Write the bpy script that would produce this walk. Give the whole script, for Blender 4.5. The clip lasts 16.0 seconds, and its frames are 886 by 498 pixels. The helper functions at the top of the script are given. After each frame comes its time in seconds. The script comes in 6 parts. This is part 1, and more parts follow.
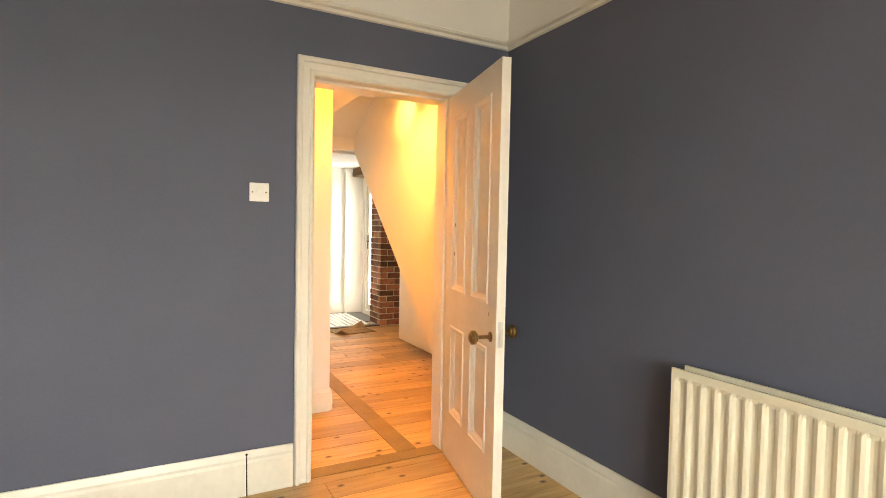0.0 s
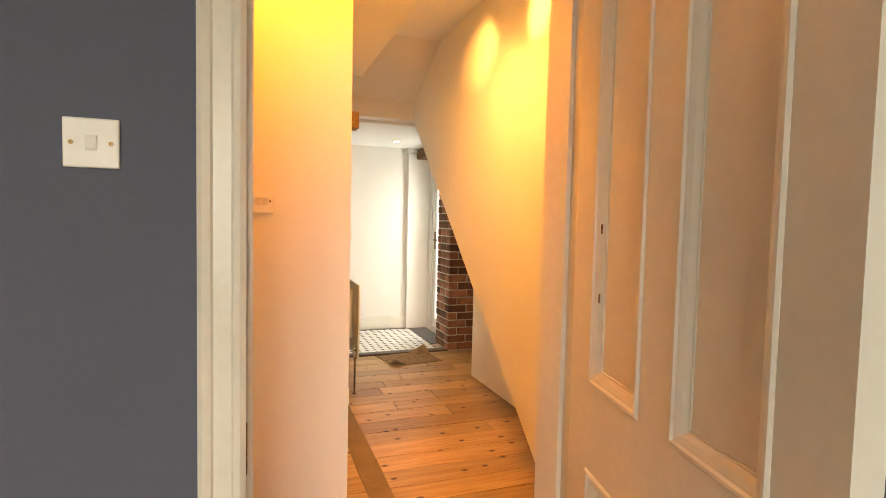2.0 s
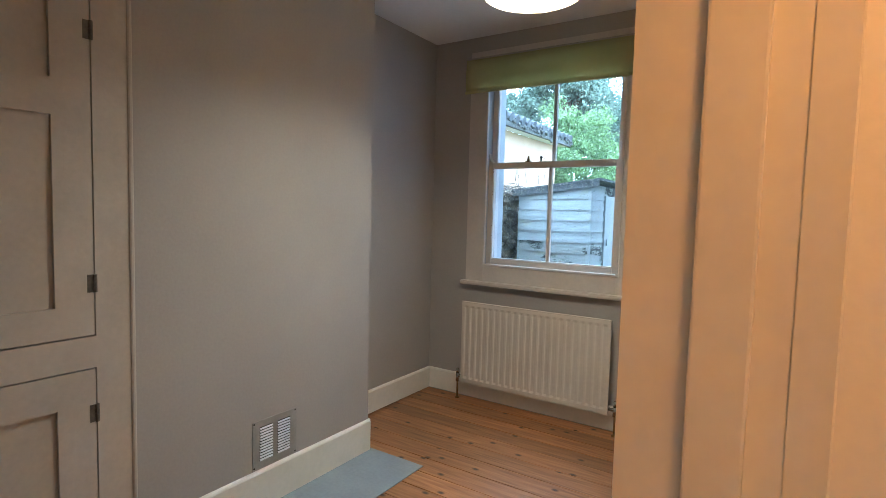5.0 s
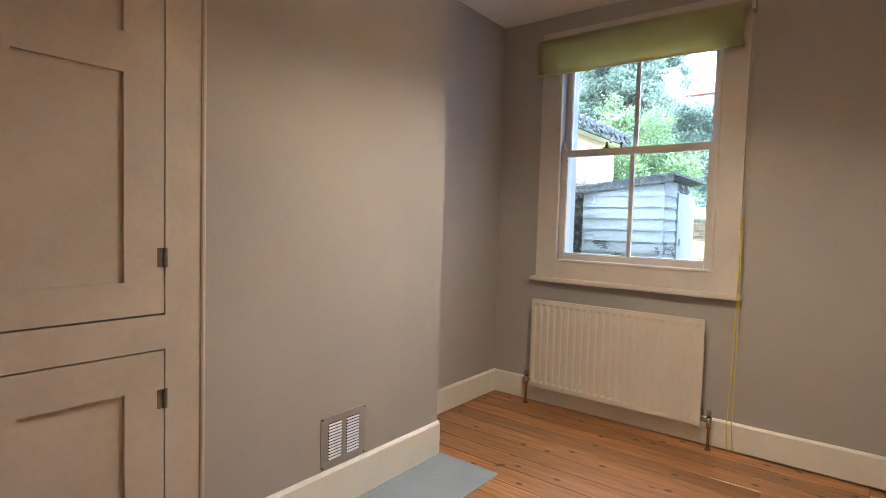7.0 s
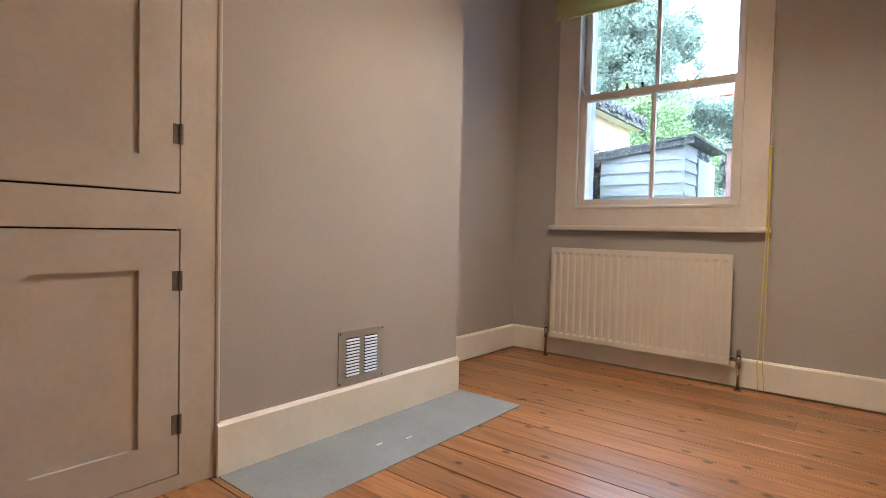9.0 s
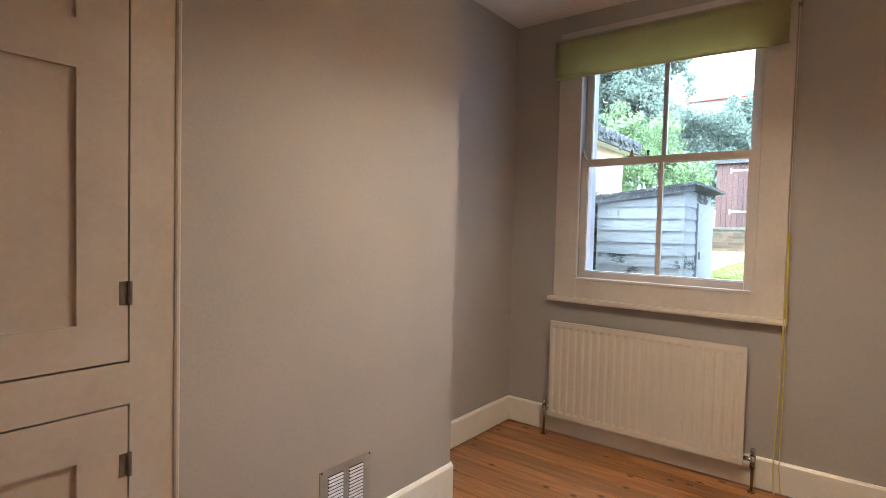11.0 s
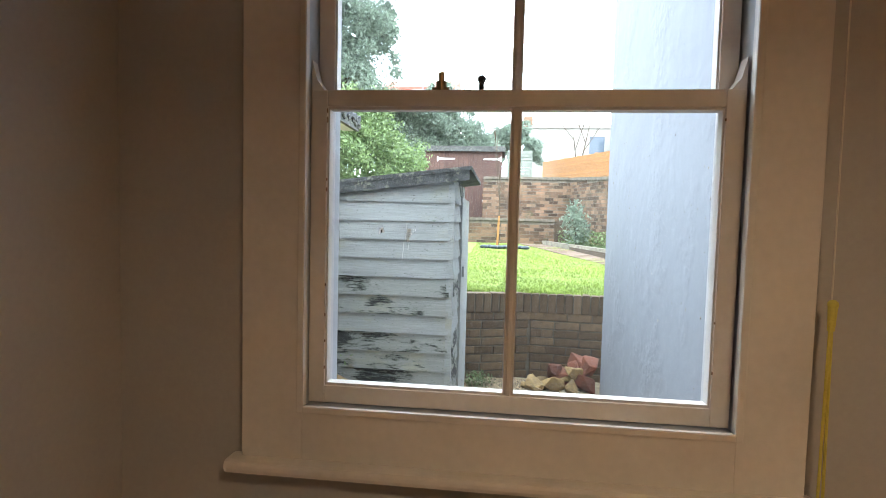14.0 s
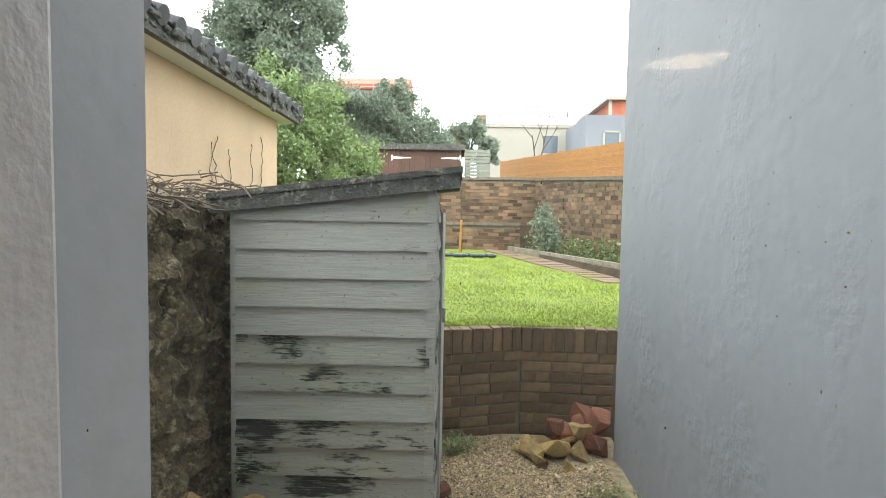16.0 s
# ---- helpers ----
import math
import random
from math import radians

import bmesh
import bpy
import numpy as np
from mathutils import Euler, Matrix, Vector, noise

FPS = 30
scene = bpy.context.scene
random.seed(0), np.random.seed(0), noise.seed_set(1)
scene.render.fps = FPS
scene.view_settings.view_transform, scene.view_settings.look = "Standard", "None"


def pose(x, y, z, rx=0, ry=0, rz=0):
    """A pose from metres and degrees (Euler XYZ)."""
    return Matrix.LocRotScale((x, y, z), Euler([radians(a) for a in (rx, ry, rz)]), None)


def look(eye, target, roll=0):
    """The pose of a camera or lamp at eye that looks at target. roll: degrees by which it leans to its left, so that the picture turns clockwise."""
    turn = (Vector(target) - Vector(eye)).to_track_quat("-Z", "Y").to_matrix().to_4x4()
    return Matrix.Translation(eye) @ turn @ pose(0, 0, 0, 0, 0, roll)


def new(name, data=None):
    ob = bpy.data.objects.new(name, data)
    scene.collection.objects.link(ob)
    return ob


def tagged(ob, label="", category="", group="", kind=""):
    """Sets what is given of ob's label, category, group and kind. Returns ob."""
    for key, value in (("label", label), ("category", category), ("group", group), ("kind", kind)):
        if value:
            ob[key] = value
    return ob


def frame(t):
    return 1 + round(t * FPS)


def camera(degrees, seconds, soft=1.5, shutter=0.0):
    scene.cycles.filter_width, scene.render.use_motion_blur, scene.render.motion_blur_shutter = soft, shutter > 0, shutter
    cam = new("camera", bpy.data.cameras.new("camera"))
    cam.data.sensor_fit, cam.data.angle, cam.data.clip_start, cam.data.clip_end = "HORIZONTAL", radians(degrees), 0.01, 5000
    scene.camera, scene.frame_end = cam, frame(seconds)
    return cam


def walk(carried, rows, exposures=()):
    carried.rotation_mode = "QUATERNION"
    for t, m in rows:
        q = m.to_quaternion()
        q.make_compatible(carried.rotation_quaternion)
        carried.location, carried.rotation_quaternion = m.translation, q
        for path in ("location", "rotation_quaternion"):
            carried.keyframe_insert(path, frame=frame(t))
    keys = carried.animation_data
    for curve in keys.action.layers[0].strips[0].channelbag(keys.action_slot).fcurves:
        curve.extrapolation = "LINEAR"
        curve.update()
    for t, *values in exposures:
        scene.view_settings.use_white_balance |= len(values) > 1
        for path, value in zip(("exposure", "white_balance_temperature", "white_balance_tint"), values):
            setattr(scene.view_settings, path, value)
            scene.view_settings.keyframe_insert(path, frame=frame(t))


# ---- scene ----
cam = camera(80.1, 16.0, soft=0.75)
METRES, EYE, TURN = 7.92, 1.26, -28.2
ROWS = [
(0.0, 0.0, 0.0, 0.0, 0.04, -2.2, -1.14),
    (0.5, 0.0039, 0.0554, 0.0059, 0.93, -2.75, -1.15),
    (1.0, -0.0026, 0.1074, 0.0034, 2.05, -2.91, -1.27),
    (1.5, -0.0086, 0.1561, 0.0053, 3.55, -3.01, -1.38),
    (2.0, -0.0137, 0.2041, 0.004, 8.45, -3.16, -1.27),
    (2.5, -0.0249, 0.2451, 0.004, 15.3, -3.39, -1.28),
    (3.0, -0.0413, 0.2880, 0.0047, 19.4, -3.19, -1.2),
    (3.5, -0.0601, 0.3246, 0.0045, 28.42, -3.37, -1.26),
    (4.0, -0.0749, 0.3447, 0.0062, 41.5, -3.68, -1.23),
    (4.5, -0.0916, 0.3525, 0.0077, 54.05, -3.84, -1.35),
    (5.0, -0.1118, 0.3597, 0.0124, 61.43, -3.92, -1.51),
    (7.5, -0.1467, 0.3517, -0.0163, 66.41, -2.79, -1.61),
    (8.0, -0.1481, 0.352, -0.0331, 66.92, -2.43, -1.54),
    (8.5, -0.1501, 0.3527, -0.0512, 67.21, -2.1, -1.43),
    (9.0, -0.1509, 0.3521, -0.0558, 67.35, -1.95, -1.34),
    (9.5, -0.1485, 0.3522, -0.0157, 67.27, -1.83, -1.39),
    (12.0, -0.2431, 0.3905, 0.0029, 61.98, -3.27, -1.58),
    (12.5, -0.2838, 0.4179, 0.0038, 52.96, -3.21, -1.77),
    (13.0, -0.3192, 0.4506, 0.0125, 44.47, -3.11, -1.72),
    (13.5, -0.3578, 0.4839, 0.019, 37.97, -3.14, -1.69),
    (14.0, -0.3947, 0.5199, 0.0221, 34.61, -3.22, -1.45),
    (14.5, -0.4248, 0.5509, 0.0243, 33.48, -3.24, -1.15),
    (15.0, -0.4526, 0.5774, 0.0264, 32.77, -3.2, -0.98),
    (15.5, -0.4694, 0.6002, 0.029, 30.63, -3.16, -1.03),
    (16.0, -0.4800, 0.6226, 0.0356, 29.40, -3.18, -0.94),
]
walk(cam, [(t, pose(0, 0, EYE, 0, 0, TURN) @ pose(METRES * x, METRES * y, METRES * z, 90 + pitch, roll, yaw)) for t, x, y, z, yaw, pitch, roll in ROWS],
     exposures=[(0.0, 1.0, 10100, 10), (1.5, 0.68, 10100, 11), (2.0, 0.46, 10200, 11), (2.5, 0.2, 9400, 10), (3.0, 0.1, 8500, 9), (3.5, -0.15, 6400, 5), (4.0, -0.25, 5600, 1), (4.5, 0.08, 5300, -1), (5.0, 0.3, 4800, 0), (7.5, 0.75, 5500, 9), (9.0, 0.75, 5500, 10), (12.5, 0.42, 5800, 10), (13.0, 0.35, 6100, 10), (13.5, 0.12, 6300, 10), (14.0, -0.22, 6500, 10), (15.0, -0.68, 6900, 10), (15.5, -0.66, 7200, 10), (16.0, -0.98, 7800, 10)])

# ---- world and large lights ----
world = bpy.data.worlds.new("overcast")
scene.world = world
world.use_nodes = True
wn, wl = world.node_tree.nodes, world.node_tree.links
wn.clear()
sky = wn.new("ShaderNodeTexSky")
sky.sky_type, sky.sun_disc, sky.sun_elevation, sky.sun_rotation = "NISHITA", False, radians(38), radians(200)
grey = wn.new("ShaderNodeMix")
grey.data_type, grey.inputs["Factor"].default_value = "RGBA", 0.85
grey.inputs["B"].default_value = (9.6, 11.3, 13.0, 1)
back = wn.new("ShaderNodeBackground")
back.inputs["Strength"].default_value = 0.92
wout = wn.new("ShaderNodeOutputWorld")
wl.new(sky.outputs[0], grey.inputs["A"])
wl.new(grey.outputs["Result"], back.inputs["Color"])
wl.new(back.outputs[0], wout.inputs["Surface"])


def lamp(name, kind, m, energy, color=(1, 1, 1), size=0.1, size_y=None, spot=60, blend=0.5):
    d = bpy.data.lights.new(name, kind)
    d.energy, d.color = energy, color
    if kind == "AREA":
        d.shape, d.size, d.size_y = "RECTANGLE", size, size_y or size
    elif kind == "SUN":
        d.angle = radians(size)
    else:
        d.shadow_soft_size = size
    if kind == "SPOT":
        d.spot_size, d.spot_blend = radians(spot), blend
    ob = new(name, d)
    ob.matrix_basis = m
    return ob


WARM, AMBER = (1.0, 0.49, 0.15), (1.0, 0.34, 0.055)
lamp("overcast_sun", "SUN", look((4, -6, 9), (0, 6, 0)), 1.2, (1.0, 0.96, 0.9), 20)
lamp("front_window_daylight", "AREA", look((-0.3, -2.65, 1.45), (-0.3, 0, 1.3)), 47, (0.68, 0.84, 1.0), 2.1, 1.6)
lamp("side_door_daylight", "AREA", look((2.86, 6.96, 1.05), (2.0, 6.9, 0.9)), 29, (0.66, 0.83, 1.0), 0.6, 1.8)

# ---- materials ----


def mat(name, color, rough=0.5, var=0.12, scale=6.0, fine=60.0, bump=0.12, metal=0.0, dark=None, stretch=(1, 1, 1), dist=0.004, spec=0.5, rnd=0.0, patch=None, island=0.0):
    """A painted or natural surface: base colour varied at two scales, with fine relief. patch: (colour, size, cover) of wear."""
    m = bpy.data.materials.new(name)
    m.use_nodes = True
    n, l = m.node_tree.nodes, m.node_tree.links
    b = n["Principled BSDF"]
    b.inputs["Roughness"].default_value, b.inputs["Metallic"].default_value = rough, metal
    b.inputs["Specular IOR Level"].default_value = spec
    co = n.new("ShaderNodeTexCoord")
    mp = n.new("ShaderNodeMapping")
    mp.inputs["Scale"].default_value = stretch
    l.new(co.outputs["Object"], mp.inputs["Vector"])
    big, small = n.new("ShaderNodeTexNoise"), n.new("ShaderNodeTexNoise")
    big.inputs["Scale"].default_value, small.inputs["Scale"].default_value = scale, fine
    big.inputs["Detail"].default_value, small.inputs["Detail"].default_value = 5, 4
    l.new(mp.outputs[0], big.inputs["Vector"])
    l.new(mp.outputs[0], small.inputs["Vector"])
    ramp = n.new("ShaderNodeValToRGB")
    lo = dark or tuple(c * (1 - 2 * var) for c in color)
    hi = color if dark else tuple(min(1, c * (1 + var)) for c in color)
    ramp.color_ramp.elements[0].color, ramp.color_ramp.elements[1].color = (*lo, 1), (*hi, 1)
    ramp.color_ramp.elements[0].position, ramp.color_ramp.elements[1].position = 0.3, 0.7
    add = n.new("ShaderNodeMath")
    add.operation = "MULTIPLY_ADD"
    add.inputs[1].default_value, add.inputs[2].default_value = 0.35, 0.0
    l.new(small.outputs["Fac"], add.inputs[0])
    mix = n.new("ShaderNodeMath")
    mix.operation = "MULTIPLY_ADD"
    mix.inputs[1].default_value = 0.65
    l.new(big.outputs["Fac"], mix.inputs[0])
    l.new(add.outputs[0], mix.inputs[2])
    fac = mix.outputs[0]
    l.new(fac, ramp.inputs[0])
    out = ramp.outputs[0]
    if rnd:
        info = n.new("ShaderNodeObjectInfo")
        hsv = n.new("ShaderNodeHueSaturation")
        rr = n.new("ShaderNodeMapRange")
        rr.inputs["To Min"].default_value, rr.inputs["To Max"].default_value = 1 - rnd, 1 + rnd
        l.new(info.outputs["Random"], rr.inputs["Value"])
        l.new(rr.outputs[0], hsv.inputs["Value"])
        l.new(out, hsv.inputs["Color"])
        out = hsv.outputs[0]
    if island:
        geo = n.new("ShaderNodeNewGeometry")
        ih, ir = n.new("ShaderNodeHueSaturation"), n.new("ShaderNodeMapRange")
        ir.inputs["To Min"].default_value, ir.inputs["To Max"].default_value = 1 - island, 1 + island
        l.new(geo.outputs["Random Per Island"], ir.inputs["Value"])
        l.new(ir.outputs[0], ih.inputs["Value"])
        l.new(out, ih.inputs["Color"])
        out = ih.outputs[0]
    if patch:
        pc, ps, cover = patch
        pn = n.new("ShaderNodeTexNoise")
        pn.inputs["Scale"].default_value, pn.inputs["Detail"].default_value, pn.inputs["Roughness"].default_value = ps, 8, 0.7
        l.new(mp.outputs[0], pn.inputs["Vector"])
        pr = n.new("ShaderNodeValToRGB")
        pr.color_ramp.elements[0].position, pr.color_ramp.elements[1].position = 1 - cover - 0.03, 1 - cover + 0.05
        l.new(pn.outputs["Fac"], pr.inputs[0])
        pm = n.new("ShaderNodeMix")
        pm.data_type = "RGBA"
        pm.inputs["B"].default_value = (*pc, 1)
        l.new(pr.outputs[0], pm.inputs["Factor"])
        l.new(out, pm.inputs["A"])
        out = pm.outputs["Result"]
    l.new(out, b.inputs["Base Color"])
    if bump:
        bp = n.new("ShaderNodeBump")
        bp.inputs["Strength"].default_value, bp.inputs["Distance"].default_value = bump, dist
        l.new(small.outputs["Fac"], bp.inputs["Height"])
        l.new(bp.outputs[0], b.inputs["Normal"])
    return m


def board_mat(name, light, dark, knot, rough=0.38):
    """Stripped pine: grain along x, knots, tone by board."""
    m = bpy.data.materials.new(name)
    m.use_nodes = True
    n, l = m.node_tree.nodes, m.node_tree.links
    b = n["Principled BSDF"]
    co, info = n.new("ShaderNodeTexCoord"), n.new("ShaderNodeObjectInfo")
    geo = n.new("ShaderNodeNewGeometry")
    off = n.new("ShaderNodeVectorMath")
    off.operation = "MULTIPLY_ADD"
    off.inputs[1].default_value = (37.0, 53.0, 11.0)
    l.new(info.outputs["Random"], off.inputs[0])
    l.new(geo.outputs["Position"], off.inputs[2])
    mp = n.new("ShaderNodeMapping")
    mp.inputs["Scale"].default_value = (1.2, 16, 16)
    l.new(off.outputs[0], mp.inputs[0])
    grain = n.new("ShaderNodeTexNoise")
    grain.inputs["Scale"].default_value, grain.inputs["Detail"].default_value, grain.inputs["Distortion"].default_value = 2.6, 5, 0.8
    l.new(mp.outputs[0], grain.inputs["Vector"])
    r = n.new("ShaderNodeValToRGB")
    r.color_ramp.elements[0].color, r.color_ramp.elements[1].color = (*dark, 1), (*light, 1)
    r.color_ramp.elements[0].position, r.color_ramp.elements[1].position = 0.28, 0.70
    l.new(grain.outputs["Fac"], r.inputs[0])
    mk = n.new("ShaderNodeMapping")
    mk.inputs["Scale"].default_value = (4.2, 6.4, 1.0)
    l.new(off.outputs[0], mk.inputs[0])
    vor = n.new("ShaderNodeTexVoronoi")
    vor.voronoi_dimensions = "2D"
    vor.inputs["Scale"].default_value = 1.0
    l.new(mk.outputs[0], vor.inputs["Vector"])
    kr = n.new("ShaderNodeValToRGB")
    kr.color_ramp.elements[0].color, kr.color_ramp.elements[1].color = (1, 1, 1, 1), (0, 0, 0, 1)
    kr.color_ramp.elements[0].position, kr.color_ramp.elements[1].position = 0.035, 0.105
    l.new(vor.outputs["Distance"], kr.inputs[0])
    worn = n.new("ShaderNodeTexNoise")
    worn.inputs["Scale"].default_value, worn.inputs["Detail"].default_value = 1.7, 6
    l.new(geo.outputs["Position"], worn.inputs["Vector"])
    hsv = n.new("ShaderNodeHueSaturation")
    vr = n.new("ShaderNodeMapRange")
    vr.inputs["To Min"].default_value, vr.inputs["To Max"].default_value = 0.38, 1.48
    sm = n.new("ShaderNodeMath")
    sm.operation = "MULTIPLY_ADD"
    sm.inputs[1].default_value = 0.5
    l.new(info.outputs["Random"], sm.inputs[0])
    hm = n.new("ShaderNodeMath")
    hm.operation = "MULTIPLY"
    hm.inputs[1].default_value = 0.5
    l.new(worn.outputs["Fac"], hm.inputs[0])
    l.new(hm.outputs[0], sm.inputs[2])
    l.new(sm.outputs[0], vr.inputs["Value"])
    l.new(vr.outputs[0], hsv.inputs["Value"])
    l.new(r.outputs[0], hsv.inputs["Color"])
    km = n.new("ShaderNodeMix")
    km.data_type = "RGBA"
    km.inputs["B"].default_value = (*knot, 1)
    kf = n.new("ShaderNodeMath")
    kf.operation = "MULTIPLY"
    kf.inputs[1].default_value = 0.95
    some = n.new("ShaderNodeMath")
    some.operation = "GREATER_THAN"
    some.inputs[1].default_value = 0.40
    l.new(vor.outputs["Color"], some.inputs[0])
    both = n.new("ShaderNodeMath")
    both.operation = "MULTIPLY"
    l.new(some.outputs[0], both.inputs[0])
    l.new(kr.outputs[0], both.inputs[1])
    l.new(both.outputs[0], kf.inputs[0])
    l.new(kf.outputs[0], km.inputs["Factor"])
    l.new(hsv.outputs[0], km.inputs["A"])
    l.new(km.outputs["Result"], b.inputs["Base Color"])
    rm = n.new("ShaderNodeMapRange")
    rm.inputs["To Min"].default_value, rm.inputs["To Max"].default_value = rough - 0.1, rough + 0.18
    l.new(worn.outputs["Fac"], rm.inputs["Value"])
    l.new(rm.outputs[0], b.inputs["Roughness"])
    b.inputs["Coat Weight"].default_value, b.inputs["Coat Roughness"].default_value = 0.18, 0.2
    bp = n.new("ShaderNodeBump")
    bp.inputs["Strength"].default_value, bp.inputs["Distance"].default_value = 0.25, 0.003
    l.new(grain.outputs["Fac"], bp.inputs["Height"])
    l.new(bp.outputs[0], b.inputs["Normal"])
    return m


def glass_mat(name, tint=(1, 1, 1), gloss=0.08):
    """Thin pane: clear, with a faint reflection and a pale haze mixed in."""
    m = bpy.data.materials.new(name)
    m.use_nodes = True
    n, l = m.node_tree.nodes, m.node_tree.links
    n.remove(n["Principled BSDF"])
    tr, gl, mx = n.new("ShaderNodeBsdfTransparent"), n.new("ShaderNodeBsdfGlossy"), n.new("ShaderNodeMixShader")
    tr.inputs["Color"].default_value = (*tint, 1)
    gl.inputs["Roughness"].default_value = 0.02
    fr = n.new("ShaderNodeFresnel")
    fr.inputs["IOR"].default_value = 1.18
    l.new(fr.outputs[0], mx.inputs[0])
    l.new(tr.outputs[0], mx.inputs[1])
    l.new(gl.outputs[0], mx.inputs[2])
    # small bluish translucent share imitates the bright haze over the view outside
    haze, film = n.new("ShaderNodeBsdfTranslucent"), n.new("ShaderNodeMixShader")
    haze.inputs["Color"].default_value, film.inputs[0].default_value = (0.85, 0.95, 1.0, 1), 0.012
    l.new(mx.outputs[0], film.inputs[1])
    l.new(haze.outputs[0], film.inputs[2])
    l.new(film.outputs[0], n["Material Output"].inputs["Surface"])
    return m


def leaf_mat(name, light, dark, scale, through_light=0.45):
    """Thin leaves: half of the light passes through; tone by leaf and by clump."""
    m = mat(name, light, 0.55, 0.3, scale, scale * 5, 0, dark=dark, island=0.35)
    n, l = m.node_tree.nodes, m.node_tree.links
    b = n["Principled BSDF"]
    tr, mx = n.new("ShaderNodeBsdfTranslucent"), n.new("ShaderNodeMixShader")
    mx.inputs[0].default_value = through_light
    l.new(b.inputs["Base Color"].links[0].from_socket, tr.inputs["Color"])
    l.new(b.outputs[0], mx.inputs[1])
    l.new(tr.outputs[0], mx.inputs[2])
    l.new(mx.outputs[0], n["Material Output"].inputs["Surface"])
    return m


def glow_mat(name, color, strength):
    m = bpy.data.materials.new(name)
    m.use_nodes = True
    b = m.node_tree.nodes["Principled BSDF"]
    b.inputs["Base Color"].default_value = (*color, 1)
    b.inputs["Emission Color"].default_value = (*color, 1)
    b.inputs["Emission Strength"].default_value = strength
    return m


BLUE = mat("blue_grey_emulsion", (0.097, 0.108, 0.157), 0.75, 0.05, 2.0, 90, 0.10)
TAUPE = mat("warm_grey_emulsion", (0.395, 0.37, 0.345), 0.78, 0.05, 2.0, 80, 0.12)
WHITE = mat("white_emulsion", (0.78, 0.76, 0.72), 0.75, 0.03, 2.0, 80, 0.10)
CEIL = mat("white_ceiling_paint", (0.80, 0.79, 0.77), 0.85, 0.03, 2.0, 60, 0.10)
GLOSS = mat("white_gloss_paint", (0.76, 0.73, 0.66), 0.32, 0.05, 4.0, 40, 0.06)
CREAM = mat("cream_enamel", (0.74, 0.70, 0.58), 0.35, 0.04, 4.0, 50, 0.03)
GREYPAINT = mat("worn_stone_grey_paint", (0.50, 0.455, 0.40), 0.5, 0.07, 5.0, 50, 0.10)
RADWHITE = mat("off_white_radiator_enamel", (0.62, 0.57, 0.50), 0.4, 0.04, 4.0, 50, 0.03)
PINE = board_mat("stripped_pine", (0.66, 0.43, 0.20), (0.46, 0.255, 0.095), (0.07, 0.028, 0.012))
VARNISHED = board_mat("varnished_pine", (0.47, 0.225, 0.085), (0.23, 0.095, 0.032), (0.03, 0.011, 0.005), 0.30)
SUB = mat("dark_subfloor", (0.02, 0.014, 0.01), 0.9)
HARDBOARD = mat("hardboard_strip", (0.30, 0.19, 0.075), 0.6, 0.15, 5, 70, 0.2)
BRASS = mat("aged_brass", (0.24, 0.145, 0.06), 0.38, 0.25, 30, 120, 0.1, metal=0.9)
STEEL = mat("bright_steel", (0.62, 0.62, 0.60), 0.3, 0.08, 20, 100, 0.05, metal=1.0)
CHROME = mat("dull_chrome", (0.5, 0.48, 0.44), 0.25, 0.1, 20, 100, 0.05, metal=1.0)
PLASTIC = mat("white_plastic", (0.80, 0.78, 0.74), 0.35, 0.03, 8, 60, 0.02)
BRICK = mat("soot_red_brick", (0.36, 0.14, 0.075), 0.9, 0.3, 12, 90, 0.9, dark=(0.075, 0.042, 0.032), rnd=0.6, patch=((0.10, 0.085, 0.075), 10, 0.36))
MORTAR = mat("lime_mortar", (0.58, 0.52, 0.44), 0.95, 0.2, 10, 80, 0.5)
SLATE = mat("blue_grey_hearth_paint", (0.28, 0.31, 0.33), 0.55, 0.10, 4, 60, 0.2)
BLIND = mat("olive_blind_fabric", (0.52, 0.49, 0.25), 0.85, 0.08, 4, 200, 0.3)
OAK = mat("old_oak", (0.19, 0.10, 0.05), 0.8, 0.3, 6, 60, 0.5, stretch=(1, 6, 6))
PALEOAK = mat("cut_oak", (0.38, 0.21, 0.09), 0.8, 0.3, 8, 60, 0.4, stretch=(1, 6, 6))
ALU = mat("bright_aluminium", (0.74, 0.76, 0.78), 0.35, 0.06, 20, 100, 0.03, metal=0.35)
WINPAINT = mat("warm_white_window_paint", (0.60, 0.55, 0.50), 0.42, 0.06, 5.0, 50, 0.08)
OUTPAINT = mat("weathered_white_paint", (0.42, 0.43, 0.45), 0.6, 0.08, 4.0, 40, 0.2, patch=((0.33, 0.33, 0.33), 7, 0.22))
# pale so that the unseen outer house wall bounces light onto the shed
HOUSEPAINT = mat("bounce_wall_and_soffit_paint", (0.68, 0.68, 0.66), 0.85, 0.05, 3.0, 40, 0.3)
VENTGREY = mat("grey_vent_plate", (0.36, 0.35, 0.33), 0.4, 0.08, 15, 90, 0.05, metal=0.3)
GLASS = glass_mat("window_glass")
MIRROR = mat("mirror_silver", (0.74, 0.78, 0.70), 0.02, 0.0, 1, 1, 0.0, metal=1.0)


# ---- building tools ----


